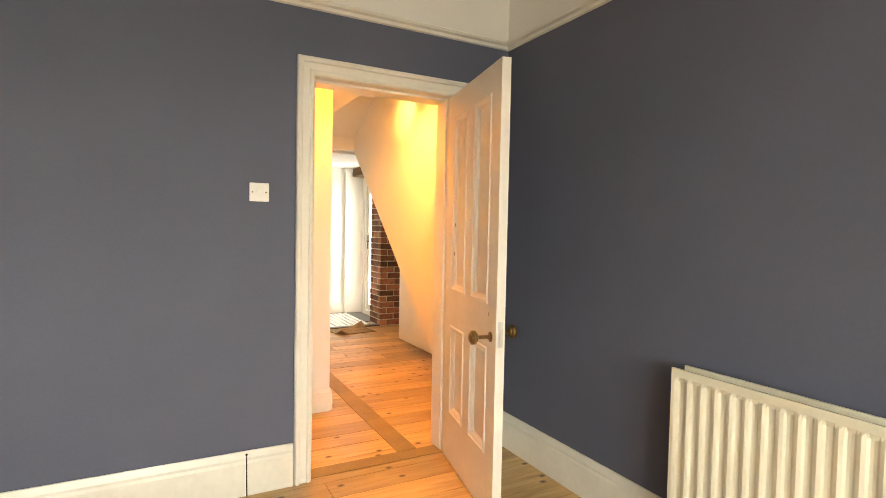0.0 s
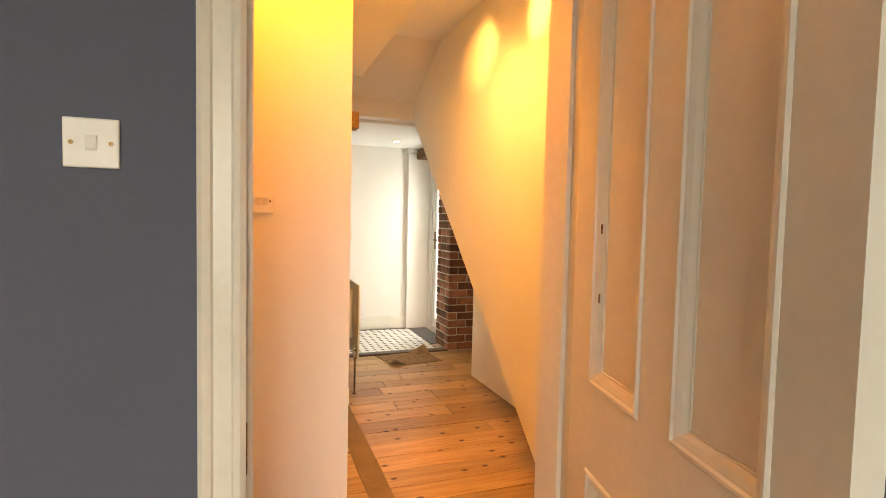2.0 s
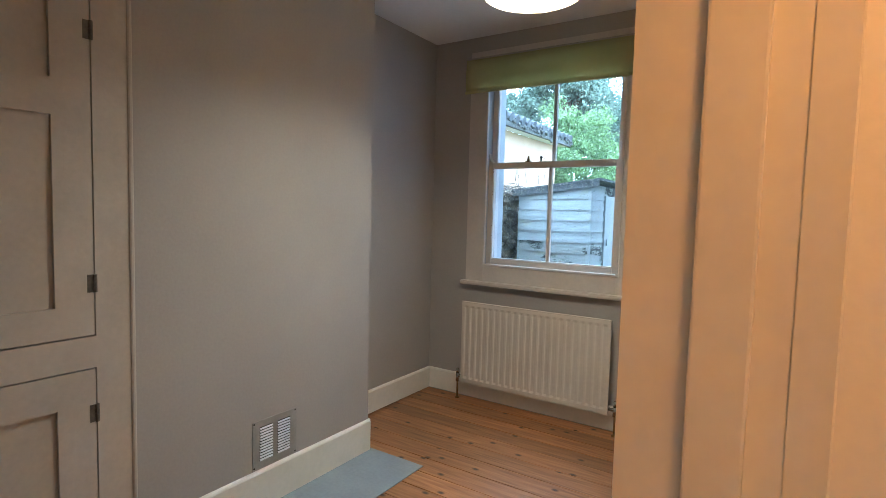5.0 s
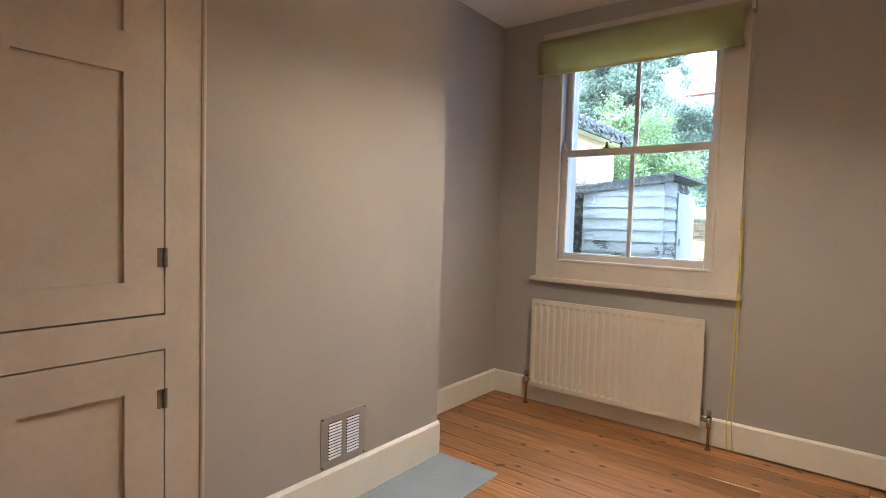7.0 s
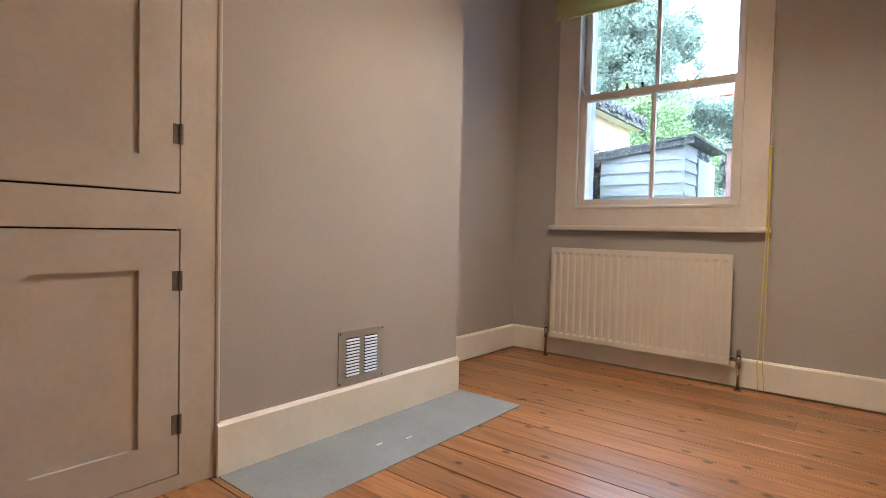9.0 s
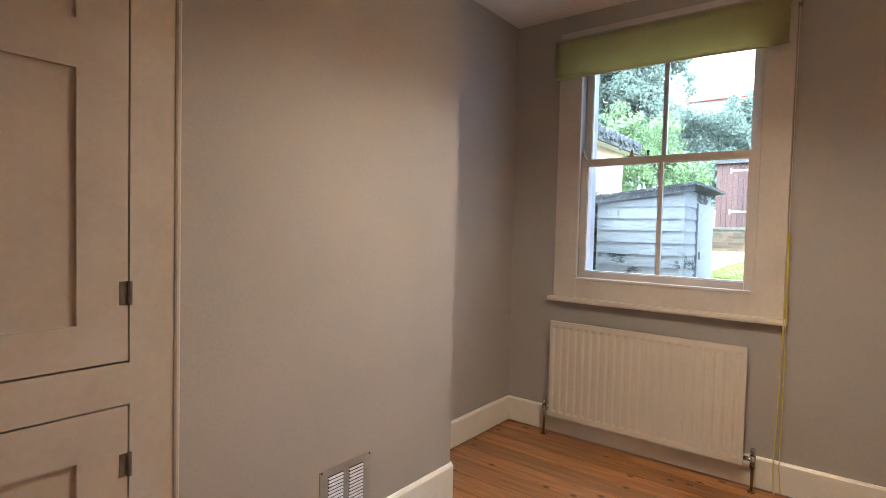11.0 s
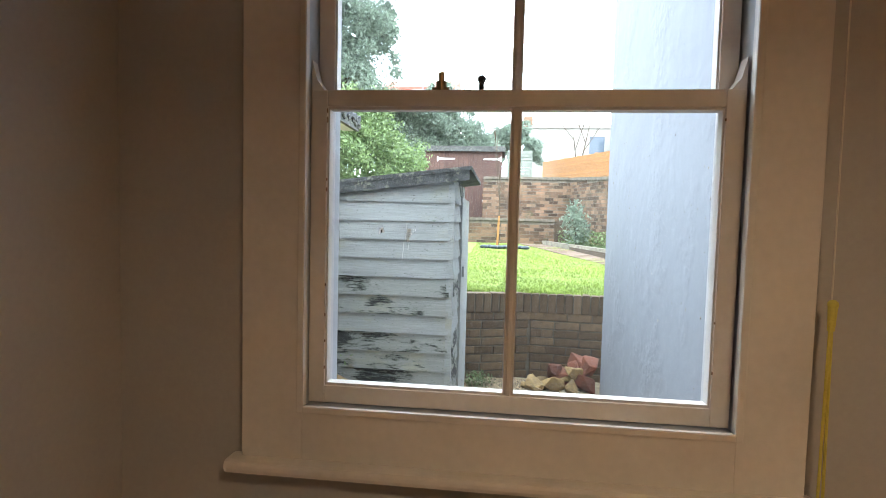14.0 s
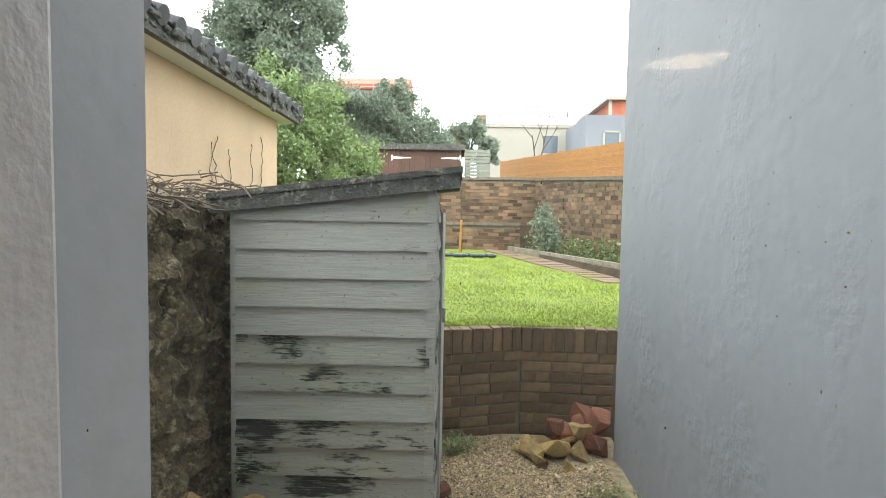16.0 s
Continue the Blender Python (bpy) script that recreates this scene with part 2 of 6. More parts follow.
def box(bm, x0, y0, z0, x1, y1, z1, mi=0, bevel=0.0):
    m = Matrix.Translation(((x0 + x1) / 2, (y0 + y1) / 2, (z0 + z1) / 2)) @ Matrix.Diagonal((abs(x1 - x0), abs(y1 - y0), abs(z1 - z0), 1))
    vs = bmesh.ops.create_cube(bm, size=1, matrix=m)["verts"]
    fs = {f for v in vs for f in v.link_faces}
    for f in fs:
        f.material_index = mi
    if bevel:
        es = list({e for v in vs for e in v.link_edges})
        bmesh.ops.bevel(bm, geom=es, offset=bevel, segments=2, affect="EDGES", profile=0.6)
    return vs


def tube(bm, a, b, r, seg=12, r2=None):
    a, b = Vector(a), Vector(b)
    m = Matrix.Translation((a + b) / 2) @ (b - a).to_track_quat("Z", "Y").to_matrix().to_4x4()
    return bmesh.ops.create_cone(bm, cap_ends=True, segments=seg, radius1=r, radius2=r if r2 is None else r2, depth=(b - a).length, matrix=m)["verts"]


def ball(bm, c, r, sub=2, scale=(1, 1, 1)):
    m = Matrix.Translation(c) @ Matrix.Diagonal((*scale, 1))
    return bmesh.ops.create_icosphere(bm, subdivisions=sub, radius=r, matrix=m)["verts"]


def prism(bm, poly, axis, c0, c1, mi=0):
    """Extrudes a polygon, given in the two other axes in order, along an axis."""
    def at(u, v, c):
        return {"x": (c, u, v), "y": (u, c, v), "z": (u, v, c)}[axis]
    lo = [bm.verts.new(at(u, v, c0)) for u, v in poly]
    hi = [bm.verts.new(at(u, v, c1)) for u, v in poly]
    fs = [bm.faces.new(lo[::-1]), bm.faces.new(hi)]
    k = len(poly)
    for i in range(k):
        fs.append(bm.faces.new((lo[i], lo[(i + 1) % k], hi[(i + 1) % k], hi[i])))
    for f in fs:
        f.material_index = mi
    bmesh.ops.recalc_face_normals(bm, faces=fs)


def mesh_of(name, bm, mats, smooth=False):
    me = bpy.data.meshes.new(name)
    if smooth:
        for f in bm.faces:
            f.smooth = True
    bm.to_mesh(me)
    bm.free()
    for m in mats if isinstance(mats, (list, tuple)) else [mats]:
        me.materials.append(m)
    return me


def part(name, bm, material, parent, label="", smooth=False):
    ob = new(name, mesh_of(name, bm, material, smooth))
    ob.parent = parent
    if label:
        tagged(ob, label)
    return ob


def thing(name, label, category, group="", at=(0, 0, 0), rz=0.0):
    ob = new(name)
    ob.matrix_basis = pose(*at, 0, 0, rz)
    return tagged(ob, label, category, group)


def solid(name, bm, material, label, category="", kind="structure", smooth=False):
    return tagged(new(name, mesh_of(name, bm, material, smooth)), label, category, "", kind)


def slab(axis, c0, c1, a0, a1, z0, z1, holes=(), split=None):
    """A slab across an axis, c0..c1 thick, a0..a1 long, with holes (a0, a1, z0, z1). Slots: 0 the low side, 1 the high side, 2 the reveals.
    split: (height, slot) of another paint above a height on the low side."""
    bm = bmesh.new()
    us = sorted({a0, a1, *(h[0] for h in holes), *(h[1] for h in holes)})
    vs = sorted({z0, z1, *(h[2] for h in holes), *(h[3] for h in holes), *([split[0]] if split else [])})
    us, vs = [u for u in us if a0 <= u <= a1], [v for v in vs if z0 <= v <= z1]
    solidcell = {}
    for i in range(len(us) - 1):
        for j in range(len(vs) - 1):
            u, v = (us[i] + us[i + 1]) / 2, (vs[j] + vs[j + 1]) / 2
            solidcell[i, j] = not any(h[0] < u < h[1] and h[2] < v < h[3] for h in holes)

    def p(u, v, c):
        return (c, u, v) if axis == "x" else (u, c, v)

    def quad(pts, mi):
        f = bm.faces.new([bm.verts.new(q) for q in pts])
        f.material_index = mi
    for (i, j), on in solidcell.items():
        if not on:
            continue
        u0, u1, v0, v1 = us[i], us[i + 1], vs[j], vs[j + 1]
        low = split[1] if split and v0 >= split[0] - 1e-6 else 0
        quad([p(u0, v0, c0), p(u1, v0, c0), p(u1, v1, c0), p(u0, v1, c0)], low)
        quad([p(u0, v0, c1), p(u1, v0, c1), p(u1, v1, c1), p(u0, v1, c1)], 1)
        for di, dj, q in ((-1, 0, [(u0, v0), (u0, v1)]), (1, 0, [(u1, v0), (u1, v1)]), (0, -1, [(u0, v0), (u1, v0)]), (0, 1, [(u0, v1), (u1, v1)])):
            if not solidcell.get((i + di, j + dj), False):
                (ua, va), (ub, vb) = q
                quad([p(ua, va, c0), p(ub, vb, c0), p(ub, vb, c1), p(ua, va, c1)], 2)
    bmesh.ops.remove_doubles(bm, verts=bm.verts, dist=1e-5)
    bmesh.ops.recalc_face_normals(bm, faces=bm.faces)
    return bm


def wall(name, axis, c0, c1, a0, a1, z0, z1, mats, label, holes=(), split=None):
    return solid(name, slab(axis, c0, c1, a0, a1, z0, z1, holes, split), mats, label, "wall")


def skirting(name, pts, h, depth, label, material=None, plain=False, gap=0.0):
    """A skirting board along a line on the floor; the room lies to the left of the way."""
    bm = bmesh.new()
    prof = [(0, 0), (depth, 0), (depth, h * 0.74), (depth * 0.75, h * 0.80), (depth * 0.8, h * 0.86), (depth * 0.35, h), (0, h)]
    if plain:
        prof = [(0, 0), (depth, 0), (depth, h - 0.010), (depth * 0.7, h - 0.002), (depth * 0.4, h), (0, h)]
    prof = [(o, max(z, gap)) for o, z in prof]
    for (xa, ya), (xb, yb) in zip(pts, pts[1:]):
        d = Vector((xb - xa, yb - ya)).normalized()
        nrm = Vector((-d.y, d.x))
        ra = [bm.verts.new((xa + nrm.x * o - d.x * 0, ya + nrm.y * o, z)) for o, z in prof]
        rb = [bm.verts.new((xb + nrm.x * o, yb + nrm.y * o, z)) for o, z in prof]
        fs = [bm.faces.new(ra), bm.faces.new(rb[::-1])]
        for i in range(len(prof)):
            fs.append(bm.faces.new((ra[i], rb[i], rb[(i + 1) % len(prof)], ra[(i + 1) % len(prof)])))
        bmesh.ops.recalc_face_normals(bm, faces=fs)
    return solid(name, bm, material or GLOSS, label, "skirting")


# ---- the large structure ----
wall("wall_front_room_west", "x", -2.55, -2.4, -2.75, 2.564, 0, 2.75, [BLUE, BLUE, BLUE], "blue-grey painted plaster wall of the front room")
wall("wall_front_room_south", "y", -2.75, -2.6, -2.4, 1.9, 0, 2.75, [BLUE, BLUE, WHITE], "blue-grey wall with the front window opening", [(-1.4, 0.8, 0.65, 2.3)])
wall("wall_front_room_east", "x", 1.78, 1.93, -2.6, 2.564, 0, 2.75, [BLUE, WHITE, WHITE], "blue-grey painted wall with white frieze above the picture rail", split=(2.32, 2))
wall("wall_front_room_north", "y", 2.564, 2.72, 0.45, 2.06, 0, 2.75, [BLUE, WHITE, WHITE], "blue-grey painted wall with white frieze and a doorway to the hall", [(0.635, 1.42, -1, 2.01)], split=(2.32, 2))
wall("wall_front_room_north_west", "y", 2.564, 2.72, -2.4, 0.45, 0, 2.75, [BLUE, TAUPE, WHITE], "blue-grey painted party wall with white frieze", split=(2.32, 2))
wall("wall_back_room_doorway", "x", 0.45, 0.58, 2.72, 3.51, 0, 2.65, [TAUPE, WHITE, GLOSS], "wall between hall and back room with an open doorway", [(2.77, 3.49, -1, 1.99)])
wall("wall_hall_stub", "y", 3.51, 3.62, 0.45, 1.02, 0, 2.65, [WHITE, TAUPE, WHITE], "white painted hall wall carrying the double light switch")
wall("wall_back_room_east", "x", 0.80, 0.92, 3.62, 6.27, 0, 2.65, [TAUPE, WHITE, WHITE], "warm grey painted wall of the back room")
wall("wall_back_room_west", "x", -1.9, -1.715, 2.72, 6.27, 0, 2.65, [TAUPE, TAUPE, TAUPE], "warm grey painted alcove wall of the back room")
wall("wall_back_room_window", "y", 6.27, 6.57, -2.0, 1.04, -0.3, 5.2, [TAUPE, HOUSEPAINT, OUTPAINT], "warm grey painted wall round the sash window", [(-1.272, -0.24, 0.87, 2.44)])
wall("wall_hall_west", "x", 1.02, 1.27, 5.05, 7.45, 0, 2.65, [WHITE, WHITE, WHITE], "white painted hall wall behind the radiator")
wall("wall_hall_return", "y", 5.05, 5.15, 0.92, 1.02, 0, 2.65, [WHITE, WHITE, WHITE], "white painted return of the hall recess")
wall("wall_hall_header", "x", 1.06, 1.40, 2.72, 5.30, 2.31, 2.65, [WHITE, WHITE, WHITE], "white painted downstand over the hall recess")
wall("wall_lobby_north", "y", 7.45, 7.6, 1.02, 3.0, 0, 2.4, [WHITE, WHITE, WHITE], "white painted end wall of the tiled lobby")
wall("wall_lobby_east", "x", 2.62, 2.77, 6.6, 7.45, 0, 2.4, [WHITE, WHITE, WHITE], "white wall with the glazed garden door", [(6.66, 7.34, -1, 2.0)])
wall("wall_understairs_end", "x", 2.86, 2.95, 5.2, 6.24, 0, 2.4, [WHITE, WHITE, WHITE], "white wall at the end of the stair cupboard")
wall("wall_understairs_stub", "y", 6.24, 6.33, 2.77, 3.0, 0, 2.4, [WHITE, WHITE, WHITE], "white painted boarding beside the brick pier")

bm = bmesh.new()
box(bm, -1.715, 3.88, 0, -1.375, 5.165, 2.65)
solid("wall_chimney_breast", bm, TAUPE, "warm grey plastered chimney breast", "chimney breast")
bm = bmesh.new()
prism(bm, [(2.72, 0), (3.54, 0), (5.92, 2.178), (5.92, 2.65), (2.72, 2.65)], "x", 1.96, 2.02)
solid("wall_staircase", bm, WHITE, "white painted staircase wall with a raking lower edge", "wall")
bm = bmesh.new()
prism(bm, [(3.60, 0.06), (5.92, 2.178), (5.92, 2.3), (3.47, 0.06)], "x", 2.02, 2.95)
solid("wall_stair_soffit", bm, WHITE, "white raking underside of the stairs", "soffit")
bm = bmesh.new()
prism(bm, [(3.66, 0.03), (5.38, 0.03), (5.38, 1.66), (3.66, 0.1)], "x", 2.345, 2.385)
solid("wall_understairs_panel", bm, GLOSS, "white boarded side of the stair cupboard", "panel")

bm = bmesh.new()
box(bm, -2.55, -2.75, 2.75, 1.93, 2.72, 2.9)
solid("ceiling_front_room", bm, CEIL, "white plaster ceiling of the front room", "ceiling")
bm = bmesh.new()
box(bm, -1.9, 2.72, 2.61, 0.92, 6.27, 2.8)
solid("ceiling_back_room", bm, CEIL, "white plaster ceiling of the back room", "ceiling")
bm = bmesh.new()
box(bm, 0.92, 2.72, 2.6, 2.06, 5.2, 2.8)
prism(bm, [(5.2, 2.6), (5.86, 2.28), (5.86, 2.8), (5.2, 2.8)], "x", 0.92, 2.06)
solid("ceiling_hall", bm, CEIL, "white hall ceiling sloping down to a beam", "ceiling")
bm = bmesh.new()
box(bm, 0.92, 5.86, 2.135, 3.0, 6.0, 2.8)
solid("ceiling_hall_beam", bm, CEIL, "white painted beam across the hall", "beam")
bm = bmesh.new()
box(bm, 0.92, 6.0, 2.11, 3.0, 7.6, 2.4)
solid("ceiling_lobby", bm, CEIL, "white ceiling of the tiled lobby", "ceiling")
bm = bmesh.new()
box(bm, -2.55, -2.75, -0.12, 3.1, 7.6, -0.03)
solid("subfloor", bm, SUB, "dark subfloor under the boards", "floor")

skirting("baseboard_front_north", [(0.565, 2.564), (-2.4, 2.564)], 0.205, 0.024, "tall white moulded skirting board")
skirting("baseboard_front_east", [(1.78, -2.6), (1.78, 2.564), (1.50, 2.564)], 0.195, 0.024, "tall white moulded skirting board")
skirting("baseboard_chimney", [(-1.375, 3.88), (-1.375, 5.165), (-1.715, 5.165)][::-1], 0.175, 0.022, "cream painted skirting round the chimney breast", None, True)
skirting("baseboard_alcove", [(0.80, 6.27), (-1.715, 6.27), (-1.715, 5.165)], 0.165, 0.022, "cream painted skirting board", None, True, 0.012)
skirting("baseboard_hall_stub", [(1.02, 3.62), (1.02, 3.51), (0.60, 3.51)], 0.15, 0.022, "white moulded hall skirting")
skirting("baseboard_hall_west", [(1.27, 7.45), (1.27, 5.05), (0.92, 5.05), (0.92, 3.62)], 0.15, 0.022, "white moulded hall skirting")
skirting("baseboard_lobby", [(2.36, 7.45), (1.27, 7.45)], 0.15, 0.02, "white moulded skirting")



# ---- openings: doors and windows ----
def architrave(name, label, x0, x1, top, y, out, width=0.085, sides=("jamb_left", "jamb_right", "head")):
    """A moulded door surround on a wall at y, facing out (-1 or 1) along y; opening x0..x1, up to top."""
    th = tagged(new(name), label, "door surround", "", "structure")
    prof = [(0, 0.012), (0.010, 0.020), (0.022, 0.022), (0.026, 0.015), (0.058, 0.015), (0.062, 0.026), (width - 0.008, 0.030), (width, 0.024), (width, 0)]
    prof = [(0, 0)] + prof
    for side in sides:
        bm = bmesh.new()
        rings = []
        for e in (0, 1):
            ring = []
            for u, d in prof:
                yy = y + out * d
                if side == "jamb_left":
                    ring.append(bm.verts.new((x0 - u, yy, 0 if e == 0 else top + u)))
                elif side == "jamb_right":
                    ring.append(bm.verts.new((x1 + u, yy, 0 if e == 0 else top + u)))
                else:
                    ring.append(bm.verts.new((x0 - u if e == 0 else x1 + u, yy, top + u)))
            rings.append(ring)
        k = len(prof)
        for i in range(k):
            bm.faces.new((rings[0][i], rings[0][(i + 1) % k], rings[1][(i + 1) % k], rings[1][i]))
        bm.faces.new(rings[0])
        bm.faces.new(rings[1])
        bmesh.ops.recalc_face_normals(bm, faces=bm.faces)
        part("architrave", bm, GLOSS, th)
    return th


surround = architrave("door_surround_1", "white gloss moulded architrave round the front room doorway", 0.655, 1.415, 1.982, 2.564, -1)
architrave("door_surround_2", "white gloss moulded architrave on the hall side", 0.655, 1.415, 1.982, 2.72, 1, 0.075, ("jamb_right",))
bm = bmesh.new()
box(bm, 0.635, 2.562, 0, 0.655, 2.712, 1.982)
box(bm, 1.415, 2.562, 0, 1.435, 2.722, 1.982)
box(bm, 0.635, 2.562, 1.982, 1.435, 2.722, 2.01)
box(bm, 0.655, 2.615, 0, 0.668, 2.655, 1.969)
box(bm, 1.402, 2.615, 0, 1.415, 2.722, 1.969)
box(bm, 0.655, 2.615, 1.969, 1.415, 2.722, 1.982)
part("door_lining", bm, GLOSS, surround)
bm = bmesh.new()
box(bm, 0.6545, 2.578, 0.77, 0.6575, 2.602, 0.87)
part("strike_plate", bm, BRASS, surround, "brass strike plate")


def moulded_frame(bm, x0, x1, z0, z1, f):
    """A mitred ovolo moulding lining a panel opening, on the face f (-1 or 1) of the door."""
    prof = [(0.0, 0.004), (0.0, 0.021), (0.004, 0.025), (0.010, 0.025), (0.014, 0.021), (0.018, 0.020), (0.026, 0.0165), (0.032, 0.011), (0.034, 0.009), (0.038, 0.009), (0.038, 0.004)]
    rings = []
    for u, d in prof:
        rings.append([bm.verts.new((x, f * d, z)) for x, z in ((x0 + u, z0 + u), (x1 - u, z0 + u), (x1 - u, z1 - u), (x0 + u, z1 - u))])
    fs = []
    for a, b in zip(rings, rings[1:]):
        for q in range(4):
            fs.append(bm.faces.new((a[q], a[(q + 1) % 4], b[(q + 1) % 4], b[q])))
    bmesh.ops.recalc_face_normals(bm, faces=fs)


def panel_door(name, label, width, height, at, rz):
    """A four-panelled door. It hangs at its local origin and reaches along x; its room face looks along -y."""
    d = thing(name, label, "door", at=at, rz=rz)
    d["kind"] = "structure"
    t = 0.02
    s, m0, m1 = 0.105, width / 2 - 0.05, width / 2 + 0.05
    bm = slab("y", -t, t, 0, width, 0.008, height, [(p, q, r, v) for p, q in ((s, m0), (m1, width - s)) for r, v in ((0.27, 0.745), (0.935, height - 0.12))])
    part("leaf", bm, [GLOSS] * 3, d)
    for x0, x1 in ((s, m0), (m1, width - s)):
        for z0, z1 in ((0.27, 0.745), (0.935, height - 0.12)):
            bm = bmesh.new()
            box(bm, x0, -0.006, z0, x1, 0.006, z1)
            p = part("panel", bm, GLOSS, d)
            bm = bmesh.new()
            for f in (-1, 1):
                moulded_frame(bm, x0, x1, z0, z1, f)
            part("moulding", bm, GLOSS, p)
    for f in (-1, 1):
        bm = bmesh.new()
        c = Vector((width - 0.06, f * t, 0.80 if f < 0 else 0.82))
        e = 0.02 if f < 0 else 0.0
        tube(bm, c, c + Vector((0, f * 0.004, 0)), 0.022, 20)
        tube(bm, c, c + Vector((0, f * (0.045 + e), 0)), 0.008, 12)
        tube(bm, c + Vector((0, f * (0.040 + e), 0)), c + Vector((0, f * (0.052 + e), 0)), 0.016, 20, 0.029)
        tube(bm, c + Vector((0, f * (0.052 + e), 0)), c + Vector((0, f * (0.068 + e), 0)), 0.030, 20)
        tube(bm, c + Vector((0, f * (0.068 + e), 0)), c + Vector((0, f * (0.076 + e), 0)), 0.029, 20, 0.018)
        part("knob", bm, BRASS, d, "round ribbed brass door knob", True)
    bm = bmesh.new()
    box(bm, width - 0.001, -0.011, 0.765, width + 0.0015, 0.011, 0.875)
    box(bm, width, -0.006, 0.80, width + 0.008, 0.006, 0.825)
    part("latch_plate", bm, STEEL, d, "worn steel latch plate")
    for z, x in ((1.12, s + 0.026), (1.27, s + 0.026), (0.885, width - 0.09)):
        bm = bmesh.new()
        face = -0.0206 if x > width / 2 else -0.0172
        box(bm, x, face, z, x + 0.0026, face + 0.004, z + random.uniform(0.012, 0.022))
        part("chipped_paint", bm, OAK, d, "bare wood showing through chipped paint")
    return d


panel_door("door_1", "white gloss four-panelled door standing open with brass knobs", 0.745, 1.972, (1.412, 2.548, 0), -102.0)

# back room doorway lining, stop and architrave
dl = tagged(new("door_frame_back_room"), "white painted door frame of the back room doorway", "door frame", "", "structure")
for y0, y1, s in ((3.468, 3.492, -1), (2.768, 2.79, 1)):
    bm = bmesh.new()
    box(bm, 0.43, y0, 0, 0.575, y1, 1.975)
    part("jamb", bm, GLOSS, dl)
    bm = bmesh.new()
    e = y0 if s < 0 else y1
    box(bm, 0.495, min(e, e + s * 0.013), 0, 0.545, max(e, e + s * 0.013), 1.96, 0, 0.003)
    part("door_stop", bm, GLOSS, dl)
bm = bmesh.new()
box(bm, 0.43, 2.79, 1.955, 0.6, 3.468, 1.99)
part("head", bm, GLOSS, dl)
bm = bmesh.new()
box(bm, 0.575, 3.466, 0, 0.606, 3.513, 2.03)
tube(bm, (0.604, 3.505, 0), (0.604, 3.505, 2.03), 0.007, 10)
part("bead", bm, GLOSS, dl)
bm = bmesh.new()
box(bm, 0.447, 3.466, 0.80, 0.457, 3.469, 0.85)
part("strike_plate", bm, BRASS, dl, "tarnished brass strike plate")

# picture rail
for nm, pts in (("trim_picture_rail_north", [(1.78, 2.564), (-2.4, 2.564)]), ("trim_picture_rail_east", [(1.78, -2.6), (1.78, 2.564)])):
    bm = bmesh.new()
    (xa, ya), (xb, yb) = pts
    d = Vector((xb - xa, yb - ya)).normalized()
    nr = Vector((-d.y, d.x))
    prof = [(0, 2.295), (0.012, 2.30), (0.014, 2.315), (0.030, 2.322), (0.034, 2.333), (0.022, 2.342), (0, 2.345)]
    ra = [bm.verts.new((xa + nr.x * o, ya + nr.y * o, z)) for o, z in prof]
    rb = [bm.verts.new((xb + nr.x * o, yb + nr.y * o, z)) for o, z in prof]
    for i in range(len(prof)):
        bm.faces.new((ra[i], rb[i], rb[(i + 1) % len(prof)], ra[(i + 1) % len(prof)]))
    bm.faces.new(ra)
    bm.faces.new(rb)
    bmesh.ops.recalc_face_normals(bm, faces=bm.faces)
    solid(nm, bm, GLOSS, "white moulded picture rail", "picture rail")

# back room sash window
WX0, WX1, WM = -1.25, -0.31, -0.785
win = tagged(new("window_1"), "white painted two-over-two timber sash window, closed", "window", "", "structure")
bm = bmesh.new()
for x0, x1, z0, z1 in ((-1.395, WX0, 0.875, 2.5), (WX1, -0.17, 0.875, 2.5), (WX0, WX1, 2.36, 2.5), (WX0, WX1, 0.875, 0.995)):
    box(bm, x0, 6.246, z0, x1, 6.2705, z1, 0, 0.002)
part("casing", bm, WINPAINT, win, "warm white painted flat casing")
bm = bmesh.new()
for x0, x1, z0, z1 in ((WX0 - 0.014, WX0 + 0.004, 0.985, 2.37), (WX1 - 0.004, WX1 + 0.014, 0.985, 2.37), (WX0, WX1, 0.985, 1.003)):
    box(bm, x0, 6.240, z0, x1, 6.252, z1, 0, 0.004)
part("staff_bead", bm, WINPAINT, win)
bm = bmesh.new()
for x0, x1 in ((-1.272, WX0 - 0.002), (WX1 + 0.005, -0.24)):
    box(bm, x0, 6.27, 0.90, x1, 6.40, 2.42)
box(bm, -1.272, 6.27, 0.87, -0.24, 6.40, 0.994)
box(bm, -1.272, 6.27, 2.37, -0.24, 6.40, 2.44)
part("box_frame", bm, OUTPAINT, win)
OUTWHITE = mat("chipped_white_outer_lining", (0.56, 0.53, 0.52), 0.6, 0.08, 6.0, 45, 0.6, patch=((0.20, 0.19, 0.18), 24, 0.27), dist=0.006)
for x0, x1 in ((-1.254, -1.238), (-0.318, -0.303)):
    bm = bmesh.new()
    box(bm, x0, 6.378, 0.925, x1, 6.428, 2.40, 0, 0.004)
    part("outer_lining", bm, OUTWHITE, win, "chipped white outer lining")
bm = bmesh.new()
prism(bm, [(6.40, 0.87), (6.62, 0.84), (6.62, 0.875), (6.40, 0.925)], "x", -1.272, -0.24)
part("outer_sill", bm, OUTPAINT, win, "painted stone sill outside")
bm = bmesh.new()
box(bm, -1.425, 6.212, 0.846, -0.148, 6.272, 0.876, 0, 0.011)
part("window_board", bm, WINPAINT, win, "warm white painted window board")


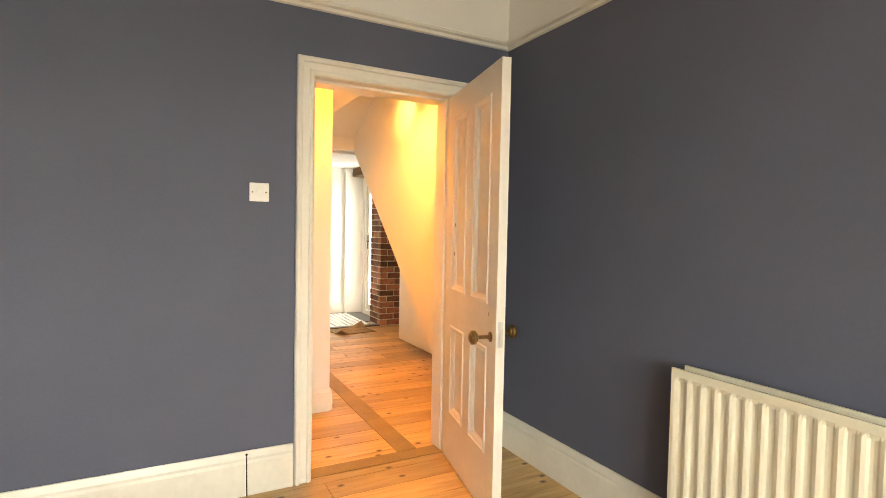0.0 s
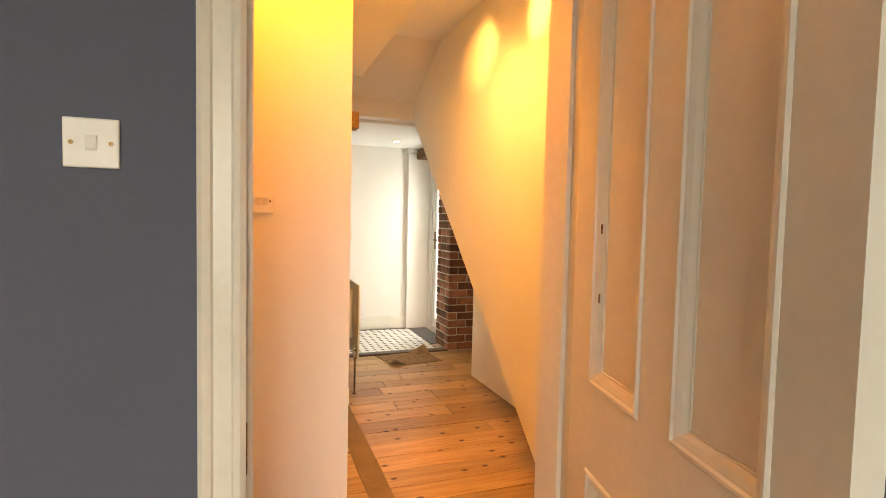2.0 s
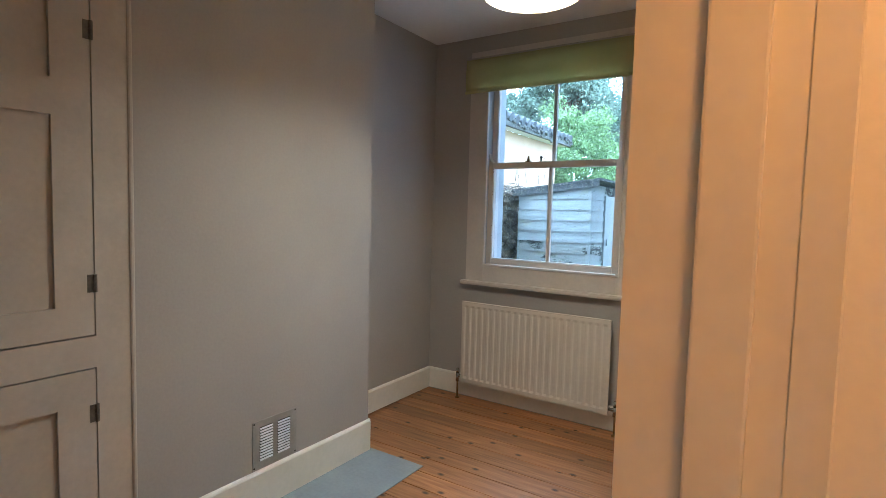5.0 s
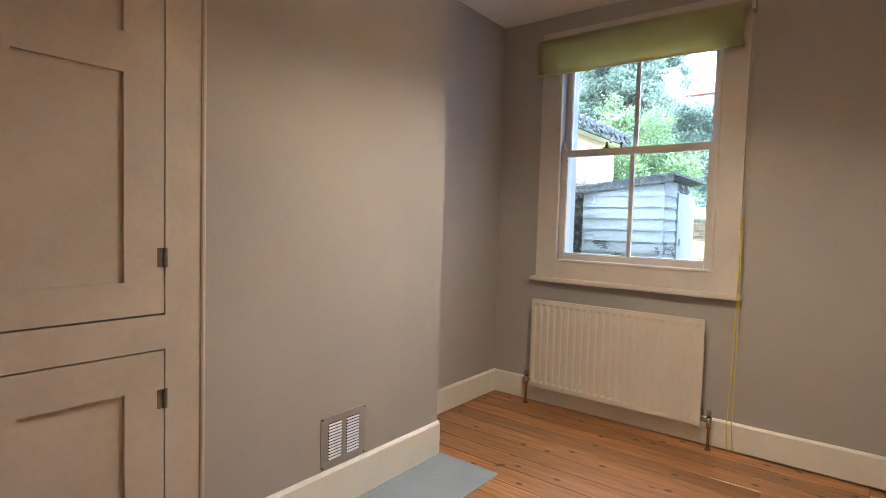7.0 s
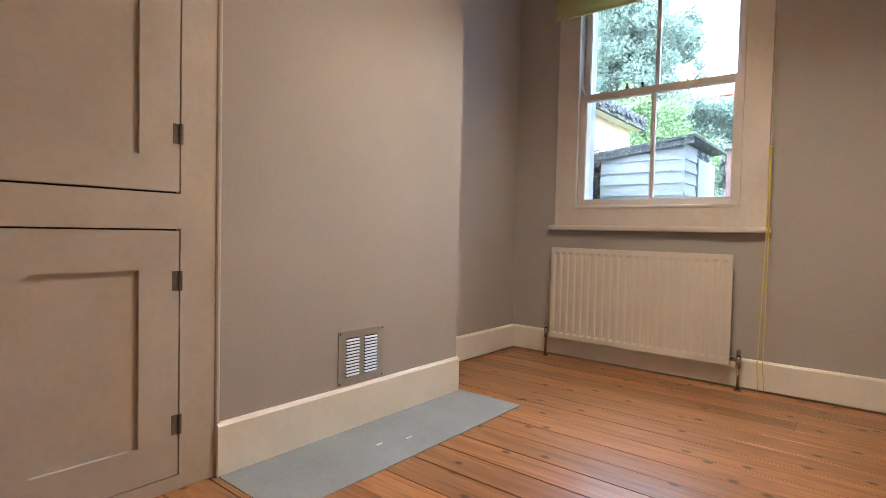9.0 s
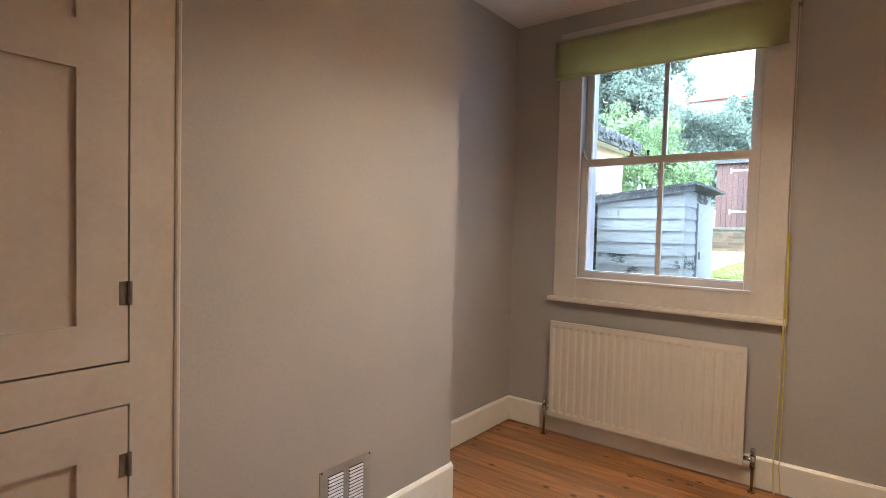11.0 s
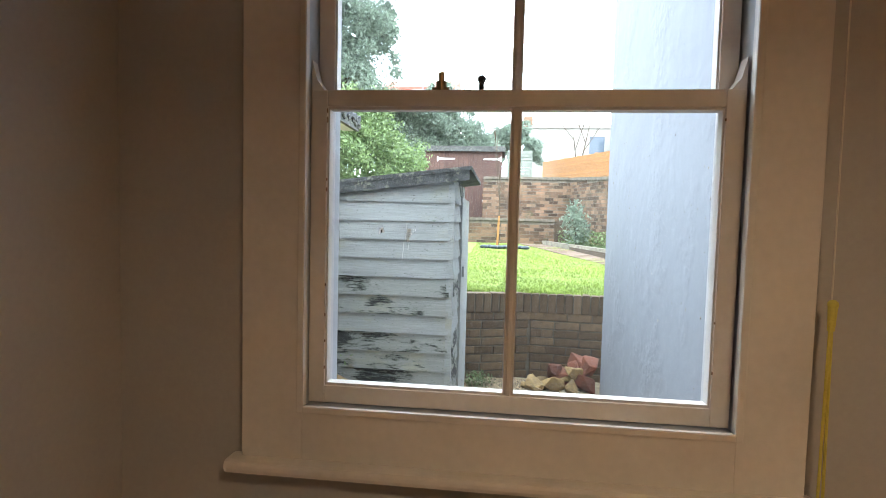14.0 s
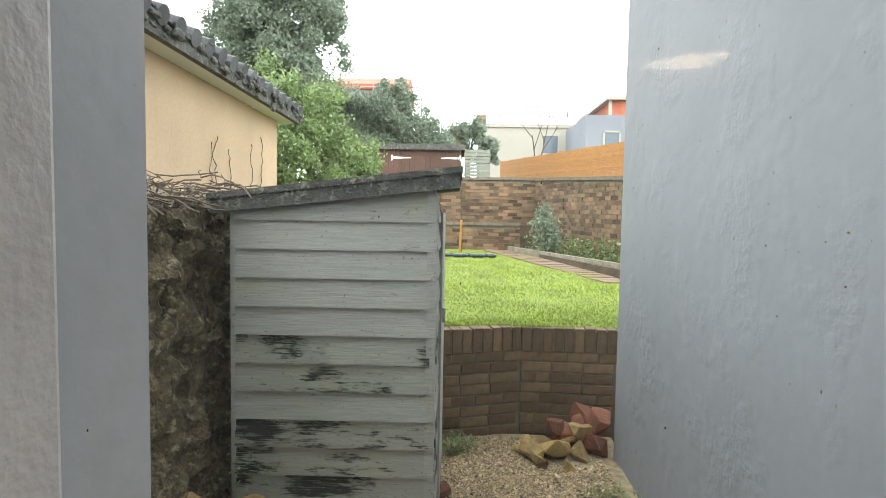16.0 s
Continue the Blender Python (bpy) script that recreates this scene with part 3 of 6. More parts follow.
def sash(name, y0, y1, z0, z1, low, top):
    bm = bmesh.new()
    gx0, gx1 = -1.212, -0.35
    box(bm, WX0, y0, z0, gx0, y1, z1, 0, 0.002)
    box(bm, gx1, y0, z0, WX1, y1, z1, 0, 0.002)
    box(bm, gx0, y0, z0, gx1, y1, low, 0, 0.002)
    box(bm, gx0, y0, top, gx1, y1, z1, 0, 0.002)
    s = part(name, bm, WINPAINT, win)
    bm = bmesh.new()
    yc = (y0 + y1) / 2
    for hw, ya, yb in ((0.0045, y0 + 0.002, y0 + 0.008), (0.0075, y0 + 0.008, y0 + 0.016), (0.0095, y0 + 0.016, yc + 0.004), (0.0075, yc + 0.004, y1 - 0.004)):
        box(bm, WM - hw, ya, low, WM + hw, yb, top, 0, 0.0015)
    part("glazing_bar", bm, WINPAINT, s)
    bm = bmesh.new()
    for a, b in ((gx0, WM - 0.008), (WM + 0.008, gx1)):
        for p0, p1, q0, q1 in ((a, a + 0.004, low, top), (b - 0.004, b, low, top), (a + 0.004, b - 0.004, low, low + 0.006), (a + 0.004, b - 0.004, top - 0.006, top)):
            box(bm, p0, y0 + 0.006, q0, p1, yc + 0.012, q1)
    part("glazing_bead", bm, WINPAINT, s, "chipped white glazing bead")
    for a, b in ((gx0 + 0.003, WM - 0.007), (WM + 0.007, gx1 - 0.003)):
        bm = bmesh.new()
        bm.faces.new([bm.verts.new(q) for q in ((a, yc - 0.013, low + 0.003), (b, yc - 0.013, low + 0.003), (b, yc + 0.016, top - 0.003), (a, yc + 0.016, top - 0.003))])
        g = part("pane", bm, GLASS, s, "clear glass pane spotted with rain")
        g.visible_shadow = False
    return s


lower = sash("lower_sash", 6.283, 6.325, 1.0, 1.722, 1.04, 1.685)
upper = sash("upper_sash", 6.331, 6.373, 1.69, 2.37, 1.718, 2.33)
for x, s in ((WX0, 1), (WX1, -1)):
    bm = bmesh.new()
    prism(bm, [(x, 1.722), (x + s * 0.030, 1.722), (x + s * 0.012, 1.745), (x, 1.79)], "y", 6.286, 6.322)
    part("sash_horn", bm, WINPAINT, lower)
bm = bmesh.new()
tube(bm, (-0.955, 6.305, 1.722), (-0.955, 6.305, 1.745), 0.012, 12)
box(bm, -0.975, 6.295, 1.722, -0.935, 6.318, 1.730)
tube(bm, (-0.955, 6.305, 1.742), (-0.955, 6.305, 1.765), 0.007, 10)
part("sash_fastener", bm, BRASS, lower, "brass screw fastener")
bm = bmesh.new()
tube(bm, (-0.865, 6.315, 1.722), (-0.865, 6.315, 1.748), 0.006, 10)
ball(bm, (-0.865, 6.315, 1.752), 0.010, 2)
part("sash_bolt", bm, SUB, lower, "black sash bolt")
SPLASH = mat("dried_bird_lime", (0.72, 0.70, 0.64), 0.8, 0.1, 60, 400, 0.1)
for x, z, core in ((-1.087, 1.405, True), (-1.021, 1.397, False)):
    bm = bmesh.new()
    if core:
        for k in range(46):
            a = math.pi * (k / 45 * 1.25 - 0.15)
            ball(bm, (x + 0.0042 * math.cos(a) + random.gauss(0, 0.0006), 6.3055, z + 0.0075 * math.sin(a) + random.gauss(0, 0.0009) - 0.004 * (k / 45)), random.uniform(0.0006, 0.0014), 1, (1, 0.2, 1.3))
    else:
        for k in range(70):
            u = random.random()
            ball(bm, (x + random.gauss(0, 0.0035) * (1.2 - u) - 0.004 * u, 6.3055, z + 0.014 - 0.030 * u), random.uniform(0.0005, 0.0015), 1, (0.9, 0.2, 1.9))
        for dx, z0, z1 in ((-0.006, 0.030, -0.020), (-0.012, -0.012, -0.060), (0.001, -0.010, -0.034)):
            tube(bm, (x + dx, 6.3055, z + z0), (x + dx - 0.004, 6.3055, z + z1), 0.00035, 5)
    sp = part("splash", bm, SPLASH, lower, "white bird splash stuck to the pane")
    if core:
        bm = bmesh.new()
        ball(bm, (x, 6.3060, z), 0.0022, 2, (0.8, 0.15, 2.4))
        part("speck", bm, SUB, sp)
bm = bmesh.new()
for k in range(60):
    z = random.uniform(1.06, 1.67)
    ball(bm, (random.uniform(-1.2, -0.8), 6.290 + 0.029 * (z - 1.04) / 0.645, z), random.uniform(0.0002, 0.00045), 1, (0.7, 0.4, 1.3))
part("rain_drops", bm, SUB, lower, "drops and specks on the pane")
for k in range(20):
    z = random.uniform(1.05, 1.68)
    bm = bmesh.new()
    x = random.choice((-1.2125, -1.2125, WM - 0.0095, WM + 0.0095, -0.3495))
    y = 6.283 if abs(x - WM) > 0.1 else 6.300
    box(bm, x - 0.0007, y - 0.0003, z, x + 0.0007, y + random.uniform(0.002, 0.006), z + random.uniform(0.003, 0.014))
    part("chipped_paint", bm, OAK, lower, "bare wood showing through chipped paint")

# blind and its cord
bl = thing("roller_blind", "olive green fabric roller blind rolled nearly to the top", "blind")
bm = bmesh.new()
tube(bm, (-1.40, 6.205, 2.425), (-0.150, 6.205, 2.425), 0.022, 16)
part("roller", bm, GREYPAINT, bl, smooth=True)
bm = bmesh.new()
nx, nz = 24, 6
grid = [[bm.verts.new((-1.395 + 1.205 * i / nx, 6.183 - 0.010 * math.sin(3.1 * j / nz) - 0.006 * math.sin(i * 0.5) * j / nz - (0.045 * j / nz if i > nx - 2 else 0), 2.43 - 0.225 * j / nz - 0.012 * (i / nx) * j / nz)) for i in range(nx + 1)] for j in range(nz + 1)]
for j in range(nz):
    for i in range(nx):
        bm.faces.new((grid[j][i], grid[j][i + 1], grid[j + 1][i + 1], grid[j + 1][i]))
bmesh.ops.solidify(bm, geom=bm.faces[:], thickness=0.002)
part("fabric", bm, BLIND, bl, smooth=True)
bm = bmesh.new()
box(bm, -1.395, 6.168, 2.197, -0.19, 6.182, 2.212)
part("bottom_bar", bm, BLIND, bl)
bm = bmesh.new()
box(bm, -0.165, 6.18, 2.38, -0.150, 6.25, 2.46)
part("bracket", bm, CHROME, bl)
CORD = mat("yellow_cord", (0.60, 0.50, 0.09), 0.7, 0.1, 20, 200, 0.2)
bm = bmesh.new()
tube(bm, (-0.158, 6.225, 2.40), (-0.160, 6.215, 1.27), 0.0016, 6)
part("pull_cord", bm, RADWHITE, bl, "thin pale blind cord")
for off, zb in ((0.0, 0.012), (0.014, 0.03)):
    bm = bmesh.new()
    pts = [(-0.160 + off * 0.2, 6.215, 1.28), (-0.163 + off * 0.6, 6.213, 0.95), (-0.166 + off, 6.212, 0.7), (-0.172 + off * 1.4, 6.209, 0.4), (-0.178 + off * 1.8, 6.205, 0.15), (-0.17 + off * 2.0, 6.20, zb)]
    for a, b in zip(pts, pts[1:]):
        tube(bm, a, b, 0.0028, 6)
    part("cord", bm, CORD, bl, "yellow nylon blind cord")
bm = bmesh.new()
tube(bm, (-0.1595, 6.213, 1.235), (-0.1585, 6.213, 1.285), 0.0065, 8, 0.009)
ball(bm, (-0.1585, 6.213, 1.287), 0.010, 2)
part("cord_knot", bm, CORD, bl)

# front room window, behind the walker
fw = tagged(new("window_2"), "white framed front window", "window", "", "structure")
bm = bmesh.new()
for x0, x1, z0, z1 in ((-1.4, -1.33, 0.65, 2.3), (0.73, 0.8, 0.65, 2.3), (-1.33, 0.73, 0.65, 0.72), (-1.33, 0.73, 2.23, 2.3), (-0.33, -0.27, 0.72, 2.23)):
    box(bm, x0, -2.72, z0, x1, -2.66, z1)
part("window_frame", bm, GLOSS, fw)

# glazed garden door
gd = tagged(new("door_2"), "white framed glazed door to the garden, closed", "door", "", "structure")
bm = bmesh.new()
for y0, y1, z0, z1 in ((6.66, 6.72, 0, 2.0), (7.28, 7.34, 0, 2.0), (6.72, 7.28, 1.94, 2.0), (6.72, 7.28, 0, 0.06)):
    box(bm, 2.63, y0, z0, 2.73, y1, z1)
part("door_frame", bm, PLASTIC, gd)
bm = bmesh.new()
for y0, y1, z0, z1 in ((6.725, 6.80, 0.065, 1.935), (7.20, 7.275, 0.065, 1.935), (6.80, 7.20, 1.86, 1.935), (6.80, 7.20, 0.065, 0.15)):
    box(bm, 2.65, y0, z0, 2.70, y1, z1, 0, 0.004)
part("leaf", bm, PLASTIC, gd)
bm = bmesh.new()
box(bm, 2.672, 6.80, 0.15, 2.68, 7.20, 1.86)
part("pane", bm, GLASS, gd).visible_shadow = False
bm = bmesh.new()
box(bm, 2.642, 7.225, 0.95, 2.65, 7.255, 1.15)
tube(bm, (2.63, 7.24, 1.06), (2.63, 7.13, 1.06), 0.009, 10)
tube(bm, (2.65, 7.24, 1.06), (2.63, 7.24, 1.06), 0.009, 10)
part("handle", bm, BRASS, gd, "brass lever handle")

# ---- front room ----


def switch(name, label, at, rz, rockers):
    s = thing(name, label, "light switch", at=at, rz=rz)
    bm = bmesh.new()
    box(bm, -0.043, -0.009, -0.043, 0.043, 0, 0.043, 0, 0.003)
    part("plate", bm, PLASTIC, s)
    for k in range(rockers):
        x = 0 if rockers == 1 else -0.012 + 0.024 * k
        bm = bmesh.new()
        prism(bm, [(-0.009, -0.013), (-0.0145, 0.013), (-0.009, 0.013)], "x", x - 0.009, x + 0.009)
        part("rocker", bm, PLASTIC, s)
    for x in (-0.0302, 0.0302):
        bm = bmesh.new()
        tube(bm, (x, -0.0085, 0), (x, -0.0102, 0), 0.004, 10)
        part("screw", bm, BRASS, s)
    return s


switch("light_switch", "white plastic single light switch on the blue-grey wall", (0.402, 2.564, 1.412), 0, 1)
switch("light_switch", "white plastic double light switch on the white hall wall", (0.695, 3.51, 1.345), 0, 2)


def flute_panel(bm, x0, x1, z0, z1, y, pitch, depth, t=0.012):
    """A pressed steel panel facing -y, with upright flutes between its rims."""
    n = max(2, round((x1 - x0 - 0.03) / pitch))
    us = [(x0, 0.0), (x0 + 0.008, 0.0)]
    a = x0 + 0.014
    w = (x1 - x0 - 0.028) / n
    for k in range(n):
        for f, d in ((0.0, 0.0), (0.20, 0.35), (0.34, 0.9), (0.5, 1.0), (0.66, 0.9), (0.80, 0.35)):
            us.append((a + w * (k + f), d * depth))
    us += [(x1 - 0.012, 0.0), (x1, 0.0)]
    zs = [(z0, 0), (z0 + 0.028, 0), (z0 + 0.044, 1), (z1 - 0.044, 1), (z1 - 0.028, 0), (z1, 0)]
    rows = [[bm.verts.new((u, y + d * g, z)) for u, d in us] for z, g in zs]
    for j in range(len(zs) - 1):
        for i in range(len(us) - 1):
            bm.faces.new((rows[j][i], rows[j][i + 1], rows[j + 1][i + 1], rows[j + 1][i]))
    bk = [bm.verts.new(p) for p in ((x0, y + t, z0), (x1, y + t, z0), (x1, y + t, z1), (x0, y + t, z1))]
    bm.faces.new(bk)

    for vs in ((rows[0][0], rows[-1][0], bk[3], bk[0]), (rows[0][-1], bk[1], bk[2], rows[-1][-1])):
        if len(set(vs)) == 4:
            bm.faces.new(vs)
    bm.faces.new(rows[0] + [bk[1], bk[0]])
    bm.faces.new(rows[-1][::-1] + [bk[3], bk[2]])
    bmesh.ops.recalc_face_normals(bm, faces=bm.faces)


def radiator(name, label, at, rz, length, z0, z1, pitch, double, enamel, wall_gap, valves, depth=0.009):
    """A panel radiator reaching along local x; its face looks along -y, the wall lies at y = 0."""
    r = thing(name, label, "radiator", at=at, rz=rz)
    front = -wall_gap
    bm = bmesh.new()
    flute_panel(bm, 0, length, z0, z1, front, pitch, depth)
    part("front_panel", bm, enamel, r)
    if double:
        bm = bmesh.new()
        flute_panel(bm, 0, length, z0, z1, front + 0.072, pitch, 0.009)
        part("back_panel", bm, enamel, r)
    for x in (0.22, length - 0.22):
        bm = bmesh.new()
        box(bm, x - 0.015, front + 0.013, z0 + 0.1, x + 0.015, 0, z1 - 0.05)
        part("bracket", bm, enamel, r)
    for x, s in valves:
        bm = bmesh.new()
        c = front + 0.03
        tube(bm, (x, c, z0 + 0.03), (x + s * 0.05, c, z0 + 0.03), 0.011, 12)
        tube(bm, (x + s * 0.04, c, z0 - 0.01), (x + s * 0.04, c, z0 + 0.05), 0.014, 14)
        tube(bm, (x + s * 0.04, c, z0 + 0.05), (x + s * 0.04, c, z0 + 0.085), 0.012, 14, 0.010)
        v = part("valve", bm, CHROME, r, "chrome radiator valve", True)
        bm = bmesh.new()
        tube(bm, (x + s * 0.04, c, z0 - 0.01), (x + s * 0.04, c, 0), 0.0075, 12)
        tube(bm, (x + s * 0.04, c, 0), (x + s * 0.04, c, 0.006), 0.018, 16)
        part("pipe", bm, BRASS, v, "", True)
    return r


radiator("radiator", "cream double panel radiator on the blue-grey wall", (1.78, 1.29, 0), 90 + 180, 1.3, 0.15, 0.768, 0.052, True, CREAM, 0.125, ((1.3, 1),))
radiator("radiator", "off-white single panel radiator below the sash window", (-1.37, 6.27, 0), 0, 1.066, 0.135, 0.728, 0.048, False, RADWHITE, 0.10, ((0.0, -1), (1.066, 1)), 0.0055)
radiator("radiator", "cream double panel radiator on the hall wall", (1.27, 5.27, 0), 90, 0.9, 0.27, 0.80, 0.05, True, CREAM, 0.13, ((0.05, -1),))

bm = bmesh.new()
for z0, z1 in ((0.0, 0.2),):
    tube(bm, (0.352, 2.536, z0), (0.350, 2.536, z1), 0.0028, 8)
ball(bm, (0.350, 2.534, 0.198), 0.006, 1)
tagged(new("aerial_cable", mesh_of("aerial_cable", bm, SUB)), "thin grey aerial cable clipped over the skirting board", "cable")

# ---- hall ----
mr = thing("wall_mirror", "tall frameless mirror on the white staircase wall", "mirror", at=(1.955, 3.63, 0), rz=-8.5)
bm = bmesh.new()
box(bm, -0.006, -0.77, 0.29, 0.0, 0.0, 1.865)
part("glass", bm, MIRROR, mr)
bm = bmesh.new()
prism(bm, [(0.001, 0.0), (0.001, -0.765), (0.112, -0.755), (0.004, 0.0)], "z", 0.30, 1.855)
part("backing", bm, OAK, mr, "dark wooden backing wedge")
for y, z in ((-0.68, 1.868), (-0.21, 1.868), (-0.68, 0.287), (-0.09, 0.287)):
    bm = bmesh.new()
    box(bm, -0.011, y - 0.012, z - 0.008, 0.002, y + 0.012, z + 0.006)
    part("clip", bm, CHROME, mr)

sb = thing("spotlight_bar", "chrome ceiling bar with small adjustable spotlights", "ceiling light")
bm = bmesh.new()
box(bm, 1.43, 3.45, 2.575, 1.49, 4.15, 2.6, 0, 0.005)
part("bar", bm, CHROME, sb)
SPOTS = [((1.46, 3.95, 2.39), (1.96, 4.42, 2.30)), ((1.47, 3.70, 2.39), (1.96, 3.76, 2.30)), ((0.86, 3.0, 2.46), (0.80, 3.51, 2.27))]
BULB = glow_mat("halogen_bulb", (1.0, 0.62, 0.25), 14.0)
for a, b in SPOTS:
    a, b = Vector(a), Vector(b)
    w = (b - a).normalized()
    bm = bmesh.new()
    tube(bm, a - w * 0.05, a - w * 0.015, 0.012, 16, 0.026)
    tube(bm, a - w * 0.015, a + w * 0.025, 0.027, 18, 0.031)
    tube(bm, a - w * 0.03, (a.x, a.y, 2.6), 0.005, 8)
    h = part("spotlight", bm, CHROME, sb, "chrome spotlight head", True)
    bm = bmesh.new()
    tube(bm, a + w * 0.0255, a + w * 0.027, 0.026, 18)
    part("bulb", bm, BULB, h)
for k, (a, b) in enumerate(SPOTS):
    w = (Vector(b) - Vector(a)).normalized()
    tone = (WARM, WARM, AMBER)[k]
    lamp("hall_spot_spill", "SPOT", look(Vector(a) + w * 0.035, ((1.60, 4.6, 0), (1.50, 3.6, 0), (0.86, 3.40, 0))[k]), (50, 36, 52)[k], tone, (0.06, 0.06, 0.12)[k], spot=168, blend=1.0)
    lamp("hall_spot_beam", "SPOT", look(Vector(a) + w * 0.035, b), (46, 40, 10)[k], tone, 0.02, spot=(36, 34, 26)[k], blend=0.8)

dn = thing("downlight", "small recessed chrome downlight in the lobby ceiling", "ceiling light")
bm = bmesh.new()
tube(bm, (2.085, 6.93, 2.11), (2.085, 6.93, 2.104), 0.045, 24)
part("rim", bm, CHROME, dn)
bm = bmesh.new()
tube(bm, (2.085, 6.93, 2.105), (2.085, 6.93, 2.1025), 0.033, 24)
part("bulb", bm, glow_mat("downlight_bulb", (1.0, 0.9, 0.75), 6.0), dn)

bm = bmesh.new()
box(bm, 1.27, 5.17, 1.915, 1.36, 5.29, 2.03, 0, 0.006)
tagged(new("beam_end", mesh_of("beam_end", bm, PALEOAK)), "sawn end of an old oak beam in the white wall", "beam")
bm = bmesh.new()
vs = box(bm, 2.46, 6.45, 1.985, 2.625, 7.44, 2.11, 0, 0.01)
for v in bm.verts:
    v.co += Vector((noise.noise(v.co * 6) * 0.012, 0, noise.noise(v.co * 5 + Vector((3, 1, 0))) * 0.012))
tagged(new("oak_lintel", mesh_of("oak_lintel", bm, OAK)), "dark old oak lintel over the garden door", "lintel")
bm = bmesh.new()
box(bm, 2.34, 7.38, 2.05, 2.46, 7.45, 2.109, 0, 0.004)
tagged(new("alarm_box", mesh_of("alarm_box", bm, PLASTIC)), "small white junction box under the lobby ceiling", "box")
bm = bmesh.new()
box(bm, 2.36, 7.40, 0, 2.62, 7.45, 2.05, 0, 0.004)
solid("trim_lobby_boxing", bm, WHITE, "white boxed-in corner of the lobby", "boxing")
sk = thing("wall_socket", "white plastic wall socket above the hall skirting", "socket")
bm = bmesh.new()
box(bm, 0.92, 4.32, 0.32, 0.93, 4.466, 0.406, 0, 0.003)
part("plate", bm, PLASTIC, sk)

MAT = mat("coir_mat", (0.30, 0.18, 0.085), 0.95, 0.25, 20, 120, 0.0)
bm = bmesh.new()
c00, c10, c11, c01 = Vector((1.84, 5.90)), Vector((2.30, 5.95)), Vector((2.24, 6.33)), Vector((1.74, 6.25))
rows = []
for j in range(11):
    row = []
    for i in range(13):
        u, v = i / 12, j / 10
        p = c00 * (1 - u) * (1 - v) + c10 * u * (1 - v) + c11 * u * v + c01 * (1 - u) * v
        z = 0.008 + 0.05 * max(0, 1 - math.hypot(u * 0.45, v * 0.4) / 0.10) + 0.07 * max(0, 1 - math.hypot((1 - u) * 0.45, (1 - v) * 0.4) / 0.16) ** 1.3
        row.append(bm.verts.new((p.x, p.y, z)))
    rows.append(row)
under = [[bm.verts.new(v.co - Vector((0, 0, 0.0055))) for v in row] for row in rows]
for j in range(10):
    for i in range(12):
        bm.faces.new((rows[j][i], rows[j][i + 1], rows[j + 1][i + 1], rows[j + 1][i]))
        bm.faces.new((under[j][i], under[j + 1][i], under[j + 1][i + 1], under[j][i + 1]))
rim = [(0, i) for i in range(13)] + [(j, 12) for j in range(1, 11)] + [(10, i) for i in range(11, -1, -1)] + [(j, 0) for j in range(9, 0, -1)]
for (a, b), (c, d) in zip(rim, rim[1:] + rim[:1]):
    bm.faces.new((rows[a][b], under[a][b], under[c][d], rows[c][d]))
tagged(new("door_mat", mesh_of("door_mat", bm, MAT)), "brown coir door mat with curled corners on the boards", "mat")

# ---- back room ----
lm = thing("pendant_lamp", "cream drum pendant lamp, lit, below the white ceiling", "pendant lamp")
SHADE = glow_mat("lit_cream_shade", (1.0, 0.80, 0.52), 0.55)
DIFF = glow_mat("lit_lamp_diffuser", (1.0, 0.82, 0.52), 1.6)
LX, LY, LZ = -0.27, 4.77, 2.168
bm = bmesh.new()
ring = []
for k in range(48):
    a = math.tau * k / 48
    ring.append((math.cos(a), math.sin(a)))
lo = [bm.verts.new((LX + 0.182 * c, LY + 0.182 * s, LZ)) for c, s in ring]
hi = [bm.verts.new((LX + 0.182 * c, LY + 0.182 * s, LZ + 0.22)) for c, s in ring]
for k in range(48):
    bm.faces.new((lo[k], lo[(k + 1) % 48], hi[(k + 1) % 48], hi[k]))
bmesh.ops.solidify(bm, geom=bm.faces[:], thickness=0.003)
part("shade", bm, SHADE, lm, "cream fabric drum shade")
bm = bmesh.new()
bmesh.ops.create_circle(bm, cap_ends=True, segments=48, radius=0.178, matrix=Matrix.Translation((LX, LY, LZ + 0.085)))
part("diffuser", bm, DIFF, lm, "frosted diffuser")
bm = bmesh.new()
tube(bm, (LX, LY, LZ + 0.2), (LX, LY, 2.61), 0.004, 8)
tube(bm, (LX, LY, 2.585), (LX, LY, 2.61), 0.045, 20)
part("flex", bm, PLASTIC, lm)
dsk = lamp("pendant_glow", "AREA", look((LX, LY, LZ + 0.08), (LX, LY, 0)), 27, (1.0, 0.75, 0.47), 0.34)
dsk.data.shape = "DISK"
lamp("pendant_upward", "POINT", pose(LX, LY, LZ + 0.16), 1.0, (1.0, 0.78, 0.50), 0.05)

# alcove cupboard
cb = thing("alcove_cupboard", "stone grey painted built-in alcove cupboard with panelled doors, closed", "cupboard")
CX = -1.372
bm = bmesh.new()
for y0, y1, z0, z1 in ((3.765, 3.878, 0.05, 2.61), (3.15, 3.268, 0.05, 2.61), (3.268, 3.765, 0.805, 0.912), (3.268, 3.765, 2.12, 2.61), (3.268, 3.765, 0.0, 0.045), (3.765, 3.878, 0, 0.05), (3.15, 3.268, 0, 0.05), (2.722, 3.15, 0, 2.61)):
    box(bm, CX - 0.03, y0, z0, CX, y1, z1)
part("face_frame", bm, GREYPAINT, cb)
bm = bmesh.new()
tube(bm, (CX - 0.001, 3.884, 0.0), (CX - 0.001, 3.884, 2.61), 0.009, 10)
part("bead", bm, GREYPAINT, cb)
bm = bmesh.new()
box(bm, -1.70, 2.73, 0.05, -1.46, 3.87, 2.55)
